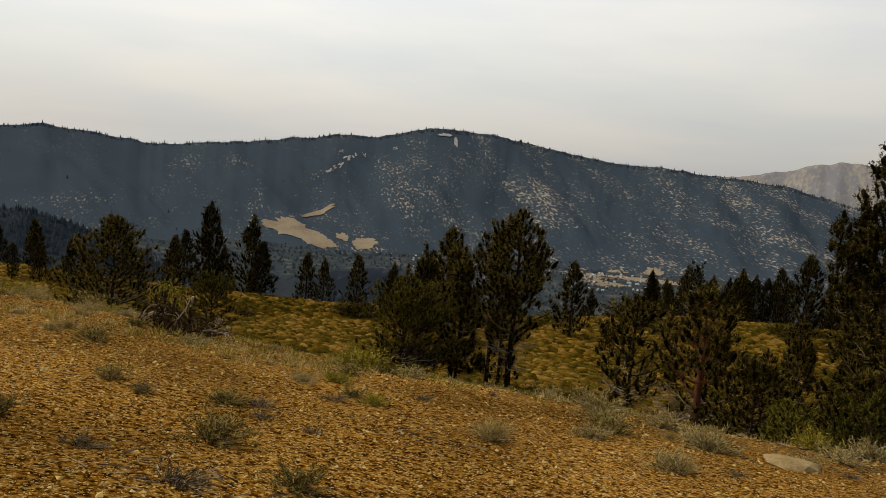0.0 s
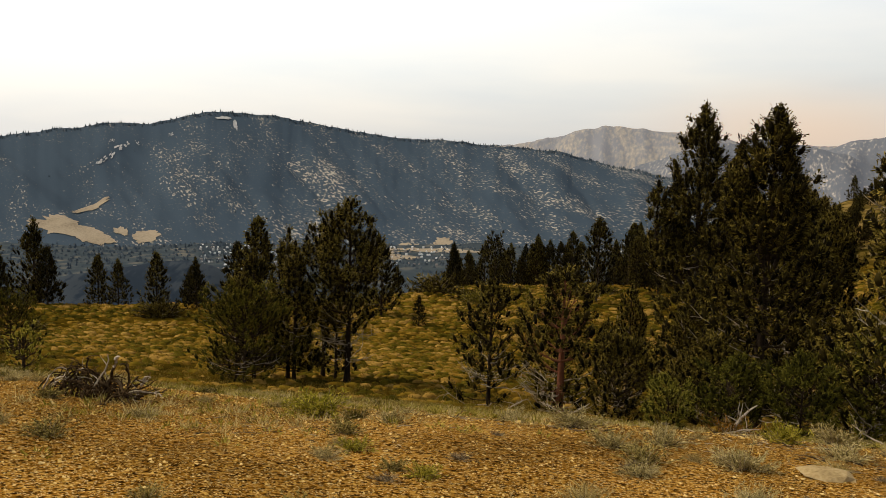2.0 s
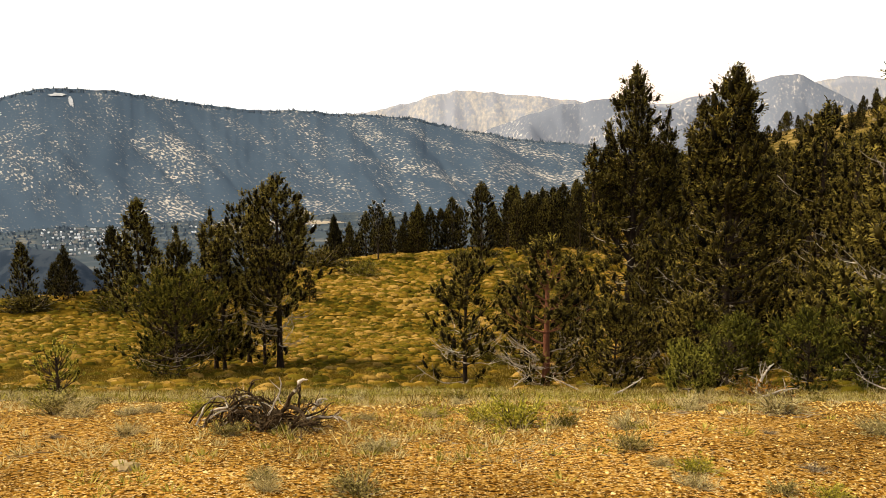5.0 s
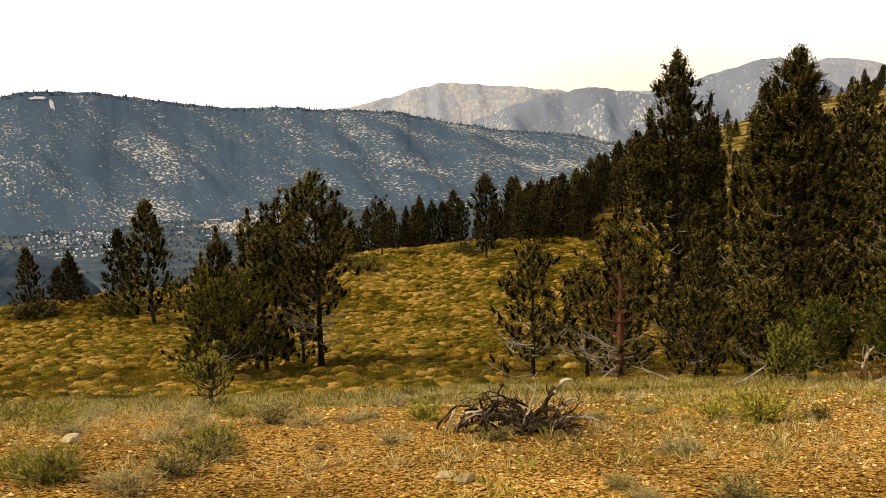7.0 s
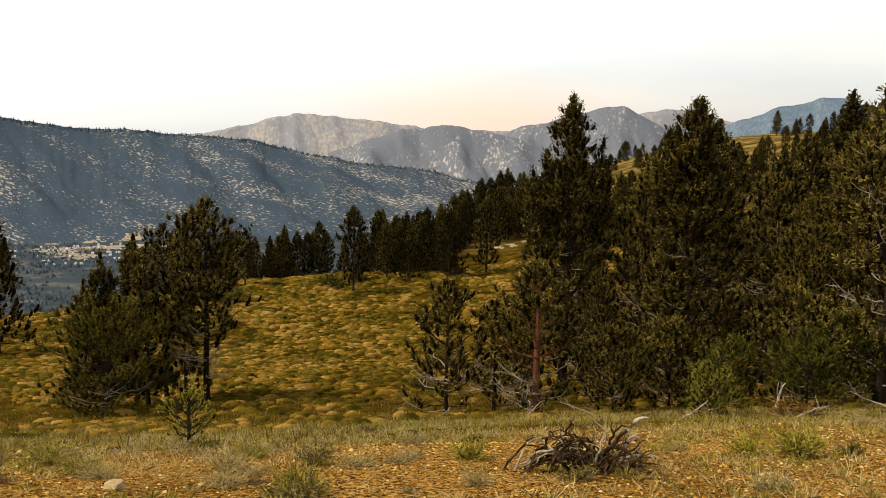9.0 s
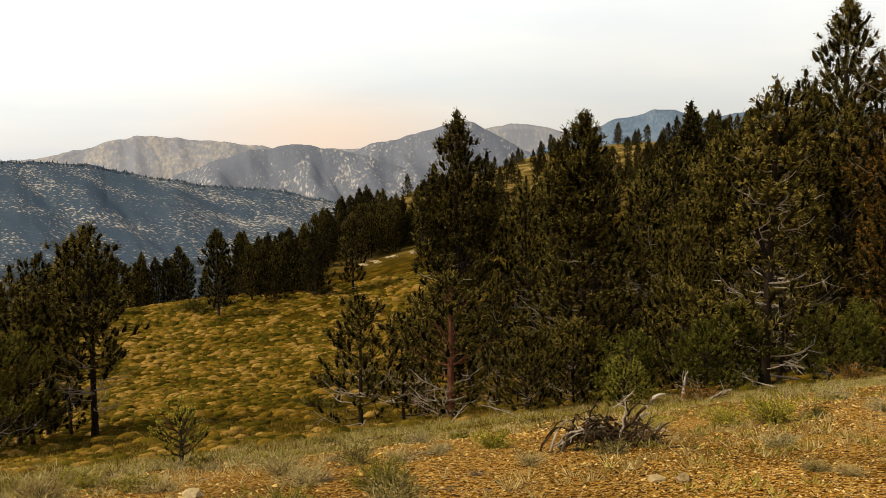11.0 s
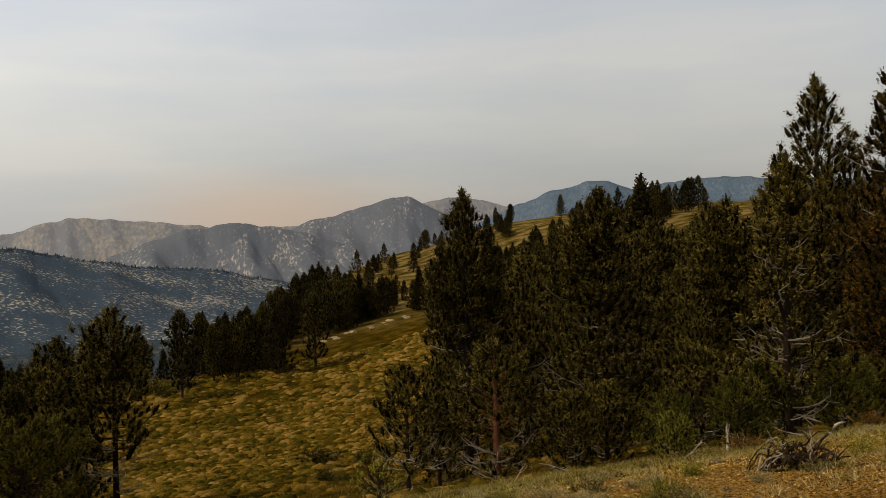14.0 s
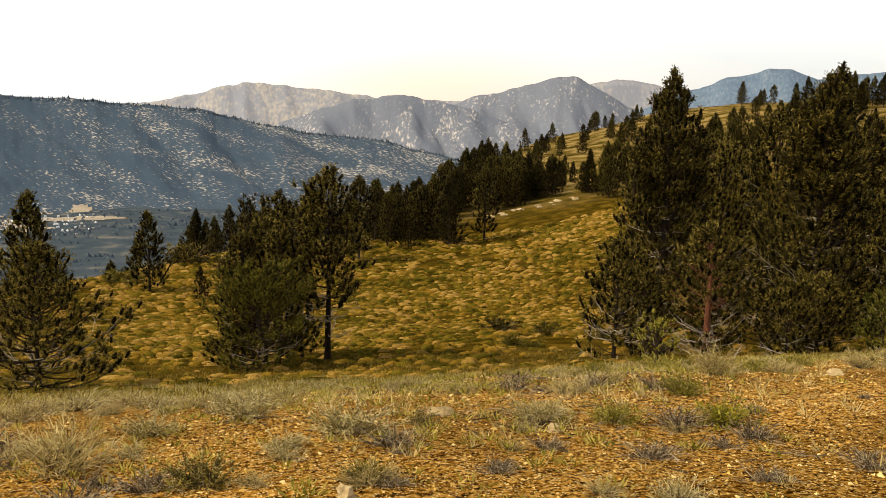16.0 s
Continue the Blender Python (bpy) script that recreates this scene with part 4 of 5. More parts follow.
stand(pine("young_pine", 20, 3.4, 0.03, 1.9, "round", 0.42, 6, tuft=0.52, sub=0.75, lift=0.25, droop=-4, bare=4, gaps=0.15, crown_mat=NEEDLE_GREEN, core_mat=NEEDLE_SHADE_GREEN), ((3.3, 25.6, 2.5, 0.0), (-0.4, 24.4, 1.7, 1.4), (5.6, 27.2, 3.4, 2.8), (1.6, 27.5, 2.6, 4.0), (8.8, 26.0, 2.8, 0.6), (11.5, 28.5, 3.2, 3.3), (14.0, 30.5, 3.4, 4.7)),
      "young green pine growing as a low round bush", "young pines", "bush")
stand(pine("sapling", 21, 1.2, 0.12, 0.5, "round", 0.16, 5, needle=(0.1, 0.016), tuft=0.14, each=36, sub=0.9, lift=0.3, droop=5, trunk=0.012, crown_mat=YELLOW, core_mat=NEEDLE_GREEN), ((-13.5, 15.5, 1.05, 2.0),),
      "small pine sapling in dry grass", "saplings", "sapling")
# low pine by the left of the gravel
stand(pine("branchy_pine", 22, 6.0, 0.06, 3.6, "spire", 0.4, 6, tuft=0.44, sub=0.75, lift=0.35, droop=-10, bare=14, gaps=0.1), ((-26.8, 27.6, 4.6, 0.7),),
      "branchy pine at the gravel's edge", "meadow pines")

# ---- middle distance ----
WIDE = dict(needle=(0.36, 0.14), tuft=0.9, each=9, sub=0.8, lift=0.4, plain=True, crown_mat=NEEDLE_DARK, inner=0.3)
far_models = [
    pine("hillside_pine", 31, 12.0, 0.10, 2.9, "cone", 0.66, 5, bare=0, **WIDE),
    pine("hillside_pine", 32, 12.0, 0.16, 2.7, "open", 0.66, 5, bare=1, **WIDE),
    pine("hillside_pine", 33, 12.0, 0.06, 3.3, "spire", 0.64, 5, bare=0, **WIDE),
    pine("hillside_pine", 34, 12.0, 0.08, 2.1, "finger", 0.66, 5, bare=0, stems=((0.9, 0.4, 4.0, 9.5, 0.4),), **WIDE),
    pine("hillside_pine", 35, 12.0, 0.3, 3.3, "flat", 0.8, 6, bare=1, **WIDE),
    pine("hillside_fir", 36, 12.0, 0.05, 2.8, "spire", 0.5, 6, droop=-20, bare=0, **WIDE),
]
used = set()


def far_pine(which, x, y, tall, turn, label, group):
    plant_tree(far_models[which], x, y, tall, turn, which not in used, label, group, sink=0.3)
    used.add(which)


for which, x, y, tall in ((0, -43.3, 101.3, 14.8), (0, -62.9, 113.1, 9.0), (2, -59.3, 118.1, 7.0), (0, -51.4, 113.9, 10.8), (3, -93.4, 117.4, 16.5), (0, -87.8, 102.5, 8.5), (2, -82.0, 113.5, 13.2), (0, -77.5, 122.5, 9.0), (1, -91.6, 77.5, 5.0), (0, -89.6, 79.9, 5.6), (2, -79.9, 75.6, 6.5), (0, -33.6, 125.2, 11.6)):
    far_pine(which, x, y, tall, x * 1.7 + y, "dark pine at the brow of the meadow", "brow pines")
for which, x, y, tall in ((4, -20.2, 152.9, 11.0), (5, -29.2, 163.0, 10.0), (2, -26.0, 160.0, 7.5), (5, -13.7, 165.0, 10.5), (1, -9.5, 168.0, 9.0), (1, -2.5, 144.5, 14.6), (0, 3.8, 171.0, 12.2), (1, 22.3, 156.9, 14.4), (0, -26.5, 118.3, 4.8), (5, 74.5, 129.7, 25.0)):
    far_pine(which, x, y, tall, x * 1.7 + y, "dark pine at the far edge of the meadow", "meadow edge pines")
rng = np.random.default_rng(69)
for q in range(26):
    x = -34 + 2.0 * q + rng.normal(0, 1.5)
    far_pine(int(rng.choice([0, 1, 2, 5])), x, 166 + rng.uniform(-2, 14) + max(0, x) * 0.3, rng.uniform(6.5, 11.5), rng.uniform(0, 6.28), "dark pine at the far edge of the meadow", "meadow edge pines")
for which, x, y, tall in ((0, 177.5, 330.6, 10.3), (1, 187.7, 324.5, 9.0), (2, 169.8, 276.6, 11.0), (0, 183.0, 327.0, 6.0), (3, 196.0, 322.0, 9.5), (1, 160.0, 250.0, 12.0), (2, 150.0, 230.0, 13.0), (1, 140.0, 260.0, 9.0)):
    far_pine(which, x, y, tall, x * 1.3 + y, "dark pine on the rising hillside", "hillside pines")
# wooded slope between the meadow and the hilltop
rng = np.random.default_rng(71)
count = 0
while count < 215:
    x, y = rng.uniform(2, 190), rng.uniform(110, 350)
    brow = float(soft_line(x, BROW_X, BROW_Y, 10))
    near_edge = 158 + 0.55 * max(0, x - 20)
    if y > brow + 25 or y < near_edge - 3 or (18 < x < 52 and y < 190):
        continue
    open_hill = x > 52 and y > 160 + 0.55 * max(0, x - 20) + 14
    if open_hill and rng.random() < 0.78:
        continue
    if rough(np.array([x]), np.array([y]), 45, 2, 73)[0] < -0.7 - 0.2 * (y < near_edge + 25):
        continue
    far_pine(int(rng.choice([0, 0, 1, 2, 2, 3, 5])), x, y, rng.uniform(5, 9) if open_hill else rng.uniform(8, 13), rng.uniform(0, 6.28), "dark pine on the wooded hillside", "hillside pines")
    count += 1
# a close band of trees behind the rocks at the meadow's head
count = 0
while count < 34:
    x, y = rng.uniform(14, 60), rng.uniform(191, 214)
    if y > float(soft_line(x, BROW_X, BROW_Y, 10)) + 20:
        continue
    far_pine(int(rng.choice([0, 1, 2, 3, 5])), x, y, rng.uniform(5.5, 10.5), rng.uniform(0, 6.28), "dark pine on the wooded hillside", "hillside pines")
    count += 1
# tops of the woods below the brow
count = 0
while count < 60:
    x = rng.uniform(-130, 0)
    y = float(soft_line(x, BROW_X, BROW_Y, 10)) + rng.uniform(8, 60)
    far_pine(int(rng.choice([0, 2, 3])), x, y, rng.uniform(6, 11), rng.uniform(0, 6.28), "dark pine below the brow of the meadow", "brow pines")
    count += 1


# ---- meadow scrub ----
rng = np.random.default_rng(81)
n = 90000
x, y = rng.uniform(-115, 75, n), 20 + 145 * rng.random(n)
brow = soft_line(x, BROW_X, BROW_Y, 10)
keep = (y < brow + 12) & (y > 24 + 5 * vnoise(x / 6, y / 6, 83)) & (np.abs(np.degrees(np.arctan2(x + 10, y)) - 5) < 62)
keep &= rough(x, y, 14, 2, 85) > rng.uniform(-1.3, 0.2, n)
x, y = x[keep][:25000], y[keep][:25000]
# the mounds stand in uneven rows along the contours
warp = y + 2.2 * vnoise(x / 8, y / 8, 87) + 0.06 * x
y = y + 0.72 * (np.round(warp / 1.1) * 1.1 - warp)
z = land(x, y)
n = len(x)
size = rng.uniform(0.15, 0.42, n) * (0.45 + 0.0065 * y)
tall = size * rng.uniform(0.6, 1.0, n)
tt = np.arange(6) * 2 * np.pi / 6
rings = []
for lift, wide in ((-0.15, 1.12), (0.72, 0.72)):
    wob = rng.uniform(0.65, 1.35, (n, 6))
    rings.append(np.stack([x[:, None] + np.cos(tt) * size[:, None] * wide * wob * 1.6, y[:, None] + np.sin(tt) * size[:, None] * wide * wob * 0.75, z[:, None] + tall[:, None] * lift * rng.uniform(0.7, 1.3, (n, 6))], -1))
crest = np.stack([x, y, z + tall], -1)[:, None]
v = np.concatenate(rings + [crest], 1)
f = []
for q in range(6):
    k = (q + 1) % 6
    f += [(q, k, 6 + k), (q, 6 + k, 6 + q), (6 + q, 6 + k, 12)]
soup = Soup()
soup.add(v, (np.arange(n)[:, None, None] * 13 + np.array(f)[None]).reshape(-1, 3))
k = np.repeat(np.arange(n), 16)
a, q = rng.uniform(0, 6.28, len(k)), np.sqrt(rng.random(len(k)))
root = np.stack([x[k] + np.cos(a) * q * size[k] * 1.45, y[k] + np.sin(a) * q * size[k] * 0.72, z[k] + tall[k] * (0.9 - 0.75 * q ** 2)], -1)
soup.blades(root, np.stack([np.cos(a) * (0.3 + q), np.sin(a) * (0.3 + q), rng.uniform(0.3, 1.0, len(k))], -1), rng.uniform(0.4, 0.8, len(k)) * tall[k], rng.uniform(0.1, 0.26, len(k)) * size[k], rng)
tagged(new("meadow_scrub", soup.mesh("meadow_scrub", HUMMOCK, True)), "low olive and straw-coloured scrub hummocks over the meadow", "scrub", kind="stuff")

# ---- gravel and short grass on the knoll ----
rng = np.random.default_rng(91)
n = 150000
x, y = rng.uniform(-32, 8, n), 2.2 + 17 * rng.random(n) ** 1.7
keep = rough(x, y, 2.2, 3, 93) > rng.uniform(-1.5, 0.7, n)
x, y = x[keep][:85000], y[keep][:85000]
n = len(x)
size = (0.006 + 0.013 * rng.random(n) ** 2.0) * (0.75 + 0.05 * y) + 0.02 * (rng.random(n) < 0.012) * rng.random(n)
tt = np.arange(4) * np.pi / 2
turn = rng.uniform(0, 6.28, (n, 1)) + tt + rng.normal(0, 0.3, (n, 4))
out = size[:, None] * rng.uniform(0.6, 1.5, (n, 4))
z = land(x, y)
foot = np.stack([x[:, None] + out * np.cos(turn), y[:, None] + out * np.sin(turn), (z[:, None] - 0.004) + size[:, None] * rng.uniform(0, 0.5, (n, 4))], -1)
tip = np.stack([x + size * rng.normal(0, 0.4, n), y + size * rng.normal(0, 0.4, n), z + size * rng.uniform(0.5, 1.1, n)], -1)
v = np.concatenate([foot, tip[:, None]], 1)
f = np.array([(0, 1, 4), (1, 2, 4), (2, 3, 4), (3, 0, 4)])
soup = Soup()
soup.add(v, (np.arange(n)[:, None, None] * 5 + f[None]).reshape(-1, 3))
tagged(new("gravel", soup.mesh("gravel", PEBBLE)), "loose tan and orange granite gravel on the knoll", "gravel", kind="stuff")

n = 24000
x, y = rng.uniform(-36, 12, n), 4 + 26 * rng.random(n)
keep = rough(x, y, 3.2, 3, 95) + 0.07 * (y - 13) + 0.3 * smooth(-9, -15, x) > rng.uniform(-0.2, 1.1, n)
x, y = x[keep][:11000], y[keep][:11000]
n = len(x)
z = land(x, y)
k = np.repeat(np.arange(n), 14)
a, q = rng.uniform(0, 6.28, len(k)), rng.random(len(k))
root = np.stack([x[k] + np.cos(a) * q * 0.09, y[k] + np.sin(a) * q * 0.09, z[k] - 0.01], -1)
grown = rng.uniform(0.5, 1.3, n)[k]
soup = Soup()
soup.blades(root, np.stack([np.cos(a) * (0.3 + q), np.sin(a) * (0.3 + q), rng.uniform(0.6, 1.6, len(k))], -1), rng.uniform(0.06, 0.17, len(k)) * grown, 0.011, rng)
n = 12000
x, y = rng.uniform(-38, 14, n), 5 + 26 * rng.random(n)
keep = rough(x, y, 4.0, 3, 97) + 0.06 * (y - 15) + 0.5 * (x < -14) > rng.uniform(-0.1, 1.0, n)
x, y = x[keep][:5000], y[keep][:5000]
n = len(x)
k = np.repeat(np.arange(n), 20)
a, q = rng.uniform(0, 6.28, len(k)), rng.random(len(k))
root = np.stack([x[k] + np.cos(a) * q * 0.14, y[k] + np.sin(a) * q * 0.14, land(x, y)[k] + 0.05 * (1 - q)], -1)
low = Soup()
low.blades(root, np.stack([np.cos(a) * (0.3 + q), np.sin(a) * (0.3 + q), rng.uniform(0.4, 1.3, len(k))], -1), rng.uniform(0.04, 0.1, len(k)), 0.016, rng)
tagged(new("low_herbs", low.mesh("low_herbs", GREEN)), "low yellow-green herbs among gravel and grass", "herbs", kind="stuff")
tagged(new("short_grass", soup.mesh("short_grass", STRAW)), "short dry straw-coloured grass tufts among gravel", "grass", kind="stuff")

n = 16000
x, y = rng.uniform(-48, 22, n), 15 + 33 * rng.random(n)
keep = rough(x, y, 6.0, 2, 99) + 0.16 * (y - 19) > rng.uniform(-0.6, 1.2, n)
x, y = x[keep][:9000], y[keep][:9000]
n = len(x)
k = np.repeat(np.arange(n), 13)
a, q = rng.uniform(0, 6.28, len(k)), rng.random(len(k))
root = np.stack([x[k] + np.cos(a) * q * 0.22, y[k] + np.sin(a) * q * 0.22, land(x, y)[k] - 0.01], -1)
tall_grass = Soup()
tall_grass.blades(root, np.stack([np.cos(a) * (0.2 + 0.6 * q), np.sin(a) * (0.2 + 0.6 * q), rng.uniform(0.7, 1.5, len(k))], -1), rng.uniform(0.08, 0.22, len(k)) * rng.uniform(0.6, 1.2, n)[k], 0.026, rng)
tagged(new("meadow_grass", tall_grass.mesh("meadow_grass", GOLD)), "golden olive grass at the meadow's near edge", "grass", kind="stuff")

n = 60000
x, y = rng.uniform(-34, 10, n), 3 + 16 * rng.random(n)
keep = rough(x / 2.2, y, 1.3, 3, 103) + 0.3 * (x < -15) > rng.uniform(0.35, 1.25, n)
x, y = x[keep][:14000], y[keep][:14000]
n = len(x)
z = land(x, y) + 0.012
a, long = rng.normal(0, 0.7, n) + np.pi * rng.integers(0, 2, n), rng.uniform(0.04, 0.24, n)
soup = Soup()
soup.blades(np.stack([x, y, z], -1), np.stack([np.cos(a), np.sin(a), np.abs(rng.normal(0, 0.14, n))], -1), long, rng.uniform(0.008, 0.02, n), rng)
tagged(new("twig_litter", soup.mesh("twig_litter", TWIG)), "scattered small grey twigs on gravel", "twigs", kind="stuff")


# ---- shrubs ----
def shrub(name, seed, mat, wide, tall, stems, leaf, leaves, upright):
    """A shrub of unit width: bent twigs from one root and small leaves along them."""
    rng = np.random.default_rng(seed)
    thing = new(name)
    wood, green = Soup(), Soup()
    roots, ways = [], []
    for _ in range(stems):
        phi, el = rng.uniform(0, 6.28), math.radians(rng.uniform(upright, 88))
        long = (wide * 0.5 * math.cos(el) + tall * math.sin(el)) * rng.uniform(0.6, 1.1)
        t = np.linspace(0, 1, 4)
        r = long * t * math.cos(el)
        start = rng.uniform(0, 0.12) * wide
        path = np.stack([(start + r) * math.cos(phi), (start + r) * math.sin(phi), long * t * math.sin(el) * (1 - 0.15 * t) - 0.03], -1)
        path[1:] += rng.normal(0, 0.03 * wide, (3, 3))
        wood.tube(path, (0.011, 0.008, 0.006, 0.003), 3)
        w = rng.uniform(0.25, 1.05, leaves)
        p = np.stack([np.interp(w, t, path[:, c]) for c in range(3)], -1)
        roots.append(p)
        ways.append(np.repeat((path[-1] - path[-2])[None], leaves, 0) / (np.linalg.norm(path[-1] - path[-2]) + 1e-9) + rng.normal(0, 0.6, (leaves, 3)))
    roots, ways = np.concatenate(roots), np.concatenate(ways)
    n = len(roots)
    green.blades(roots + rng.normal(0, 0.02, (n, 3)), ways, leaf[0] * rng.uniform(0.6, 1.3, n), leaf[1], rng)
    tagged(part("woody_base", wood, TWIG, thing), kind="stuff")
    part("foliage", green, mat, thing)
    return thing


def set_shrubs(models, places, label, group, category="shrub"):
    rng = np.random.default_rng(len(places) * 7 + 3)
    done = set()
    for q, (x, y, w) in enumerate(places):
        which = q % len(models)
        turn = rng.uniform(0, 6.28)
        s = w * 0.88
        m = Matrix.LocRotScale((x, y, land_at(x, y) - 0.01), Euler((0, 0, turn)), (s, s, s * rng.uniform(0.65, 1.0)))
        if which not in done:
            models[which].matrix_basis = m
            ob = models[which]
            done.add(which)
        else:
            base = models[which].scale
            ob = copy_thing(models[which], m @ Matrix.Diagonal((1 / base[0], 1 / base[1], 1 / base[2], 1)))
        tagged(ob, label, category, group)


set_shrubs([shrub("sage_shrub", 101, SAGE, 1, 0.5, 64, (0.09, 0.026), 24, 12), shrub("sage_shrub", 102, SAGE, 1, 0.6, 56, (0.09, 0.026), 24, 22)],
           ((-9.15, 9.9, 0.45), (-3.7, 4.8, 0.53), (-5.0, 5.5, 0.2), (-4.9, 4.0, 0.4), (-2.7, 4.3, 0.38), (-1.9, 9.3, 0.57), (-4.2, 7.6, 0.3), (-5.5, 5.7, 0.3), (-4.5, 6.0, 0.4), (-7.5, 7.5, 0.49), (-5.1, 9.1, 0.4), (-11.7, 11.5, 0.6), (-8.3, 7.8, 0.28), (-12.0, 8.8, 0.6), (-11.8, 9.3, 0.5), (-9.6, 6.5, 0.33), (-21.2, 7.0, 0.55), (-19.3, 8.6, 0.32), (-20.1, 6.7, 0.35)),
           "grey-green sage shrub on gravel", "sage shrubs")
set_shrubs([shrub("broom_shrub", 103, YELLOW, 1, 0.45, 66, (0.085, 0.028), 22, 20), shrub("broom_shrub", 104, YELLOW, 1, 0.5, 60, (0.09, 0.028), 22, 26)],
           ((-9.9, 11.6, 0.55), (-3.9, 7.5, 0.36), (-4.7, 8.2, 0.42), (0.1, 12.4, 0.66), (-6.0, 11.1, 0.85), (-6.4, 11.6, 0.6), (-16.5, 8.1, 0.63), (-7.0, 12.4, 0.5)),
           "yellow-green broom shrub on gravel", "broom shrubs")
set_shrubs([shrub("buckwheat_shrub", 105, PALE, 1, 0.38, 70, (0.09, 0.022), 22, 8), shrub("buckwheat_shrub", 106, PALE, 1, 0.45, 64, (0.1, 0.02), 22, 15)],
           ((-0.9, 9.4, 0.69), (-1.1, 7.8, 0.48), (0.4, 10.7, 0.71), (-4.9, 10.4, 0.5), (-2.0, 8.7, 0.46), (-2.2, 10.1, 0.66), (-1.6, 10.8, 0.71), (-1.0, 9.7, 0.45), (0.9, 12.8, 0.77), (-2.7, 11.7, 0.71), (-7.5, 9.2, 0.47), (-20.0, 8.4, 0.8), (-20.6, 8.0, 0.5), (-20.9, 9.6, 0.7), (-3.6, 12.6, 0.6), (-21.8, 9.3, 0.6)),
           "pale dry buckwheat shrub", "buckwheat shrubs")
set_shrubs([shrub("green_shrub", 107, GREEN, 1, 0.42, 66, (0.12, 0.022), 20, 25)],
           ((-13.4, 8.9, 0.51), (-15.6, 13.2, 0.55), (-11.9, 9.6, 0.7), (-14.8, 12.7, 0.7), (-13.0, 8.6, 0.7), (-17.5, 8.4, 0.5), (-16.2, 9.5, 0.55), (-14.1, 11.4, 0.6), (-12.4, 12.8, 0.6)),
           "green narrow-leaved shrub on gravel", "green shrubs")
set_shrubs([shrub("dry_grass_tuft", 108, STRAW, 1, 0.6, 80, (0.24, 0.016), 12, 30)],
           ((-2.5, 7.1, 0.38), (-12.2, 8.2, 0.5), (-8.2, 7.5, 0.26), (-15.0, 10.9, 0.6), (-22.3, 7.9, 0.7), (-18.1, 8.6, 0.42), (-12.6, 11.2, 0.5), (-17.3, 10.2, 0.5)),
           "tall tuft of dry straw-coloured grass", "grass tufts", "grass")
set_shrubs([shrub("twiggy_mat", 109, TWIG, 1, 0.16, 80, (0.07, 0.016), 9, 3)],
           ((-4.0, 5.8, 0.3), (-4.0, 3.9, 0.4), (-3.1, 3.7, 0.57), (-22.0, 7.3, 0.45), (-19.1, 6.8, 0.35), (-17.0, 7.3, 0.46), (-17.3, 6.2, 0.49), (-16.1, 6.7, 0.41)),
           "low grey mat of dead twigs on gravel", "twig mats", "dead shrub")
set_shrubs([shrub("brown_bush", 110, NEEDLE_RUST, 1, 0.7, 60, (0.11, 0.03), 14, 15)], ((1.0, 22.6, 1.4), (7.5, 23.5, 1.3)),
           "brown dry bush before the pines", "brown bushes", "bush")


set_shrubs([shrub("dark_bush", 111, NEEDLE_OLIVE, 1, 0.5, 70, (0.1, 0.035), 20, 10), shrub("dark_bush", 112, NEEDLE, 1, 0.42, 70, (0.1, 0.035), 20, 8)],
           ((-4.7, 52.2, 1.6), (-29.6, 146.8, 8.5), (-38.2, 132.3, 6.0), (-60.5, 109.6, 6.3), (-49.6, 108.3, 6.8), (-23.4, 142.0, 6.5), (-4.0, 50.3, 1.2), (16.8, 156.8, 4.1), (-21.1, 138.1, 5.4), (-64.1, 87.5, 3.5), (-5.6, 151.0, 5.8), (-61.7, 111.4, 6.5), (-0.7, 154.8, 5.0), (-0.6, 68.4, 3.2), (1.2, 62.4, 2.1), (2.8, 55.7, 1.8)),
           "dark green low bush in the scrub meadow", "meadow bushes", "bush")


def scatter_places(count, x0, x1, y0, y1, small, large, seed):
    """Places for small plants, thicker towards the gravel's far edge and clear of the brush pile."""
    rng = np.random.default_rng(seed)
    spots = []
    while len(spots) < count:
        x, y = rng.uniform(x0, x1), y1 - (y1 - y0) * rng.random()
        if math.hypot(x + 8.9, y - 10.3) < 1.3 or rough(np.array([x]), np.array([y]), 4, 2, 105)[0] < rng.uniform(-0.7, 0.5):
            continue
        spots.append((round(x, 2), round(y, 2), rng.uniform(small, large)))
    return spots


set_shrubs([shrub("straw_bush", 113, STRAW, 1, 0.34, 60, (0.13, 0.014), 16, 10), shrub("straw_bush", 114, PALE, 1, 0.3, 60, (0.12, 0.014), 16, 8)],
           scatter_places(95, -29, -10, 4.6, 16, 0.2, 0.6, 201) + scatter_places(85, -31, -17.5, 5.0, 16, 0.3, 0.75, 207) + scatter_places(26, -10, 6, 6, 17, 0.18, 0.5, 202),
           "small straw-coloured dry bush on gravel", "straw bushes", "bush")
set_shrubs([shrub("dead_twig_mat", 115, TWIG, 1, 0.1, 90, (0.06, 0.014), 8, 2)],
           scatter_places(34, -27, -11, 4.4, 11, 0.2, 0.5, 203) + scatter_places(34, -28, -16, 5.0, 13, 0.35, 0.9, 208) + scatter_places(12, -11, 3, 4.5, 11, 0.2, 0.45, 204),
           "flat mat of dark dead twigs on gravel", "twig mats", "dead shrub")
set_shrubs([shrub("olive_bush", 116, NEEDLE_OLIVE, 1, 0.3, 60, (0.1, 0.02), 18, 10)],
           scatter_places(20, -30, -10, 9, 20, 0.2, 0.5, 205) + scatter_places(14, -10, 6, 10, 20, 0.2, 0.5, 206),
           "small dark olive bush among dry grass", "olive bushes", "bush")


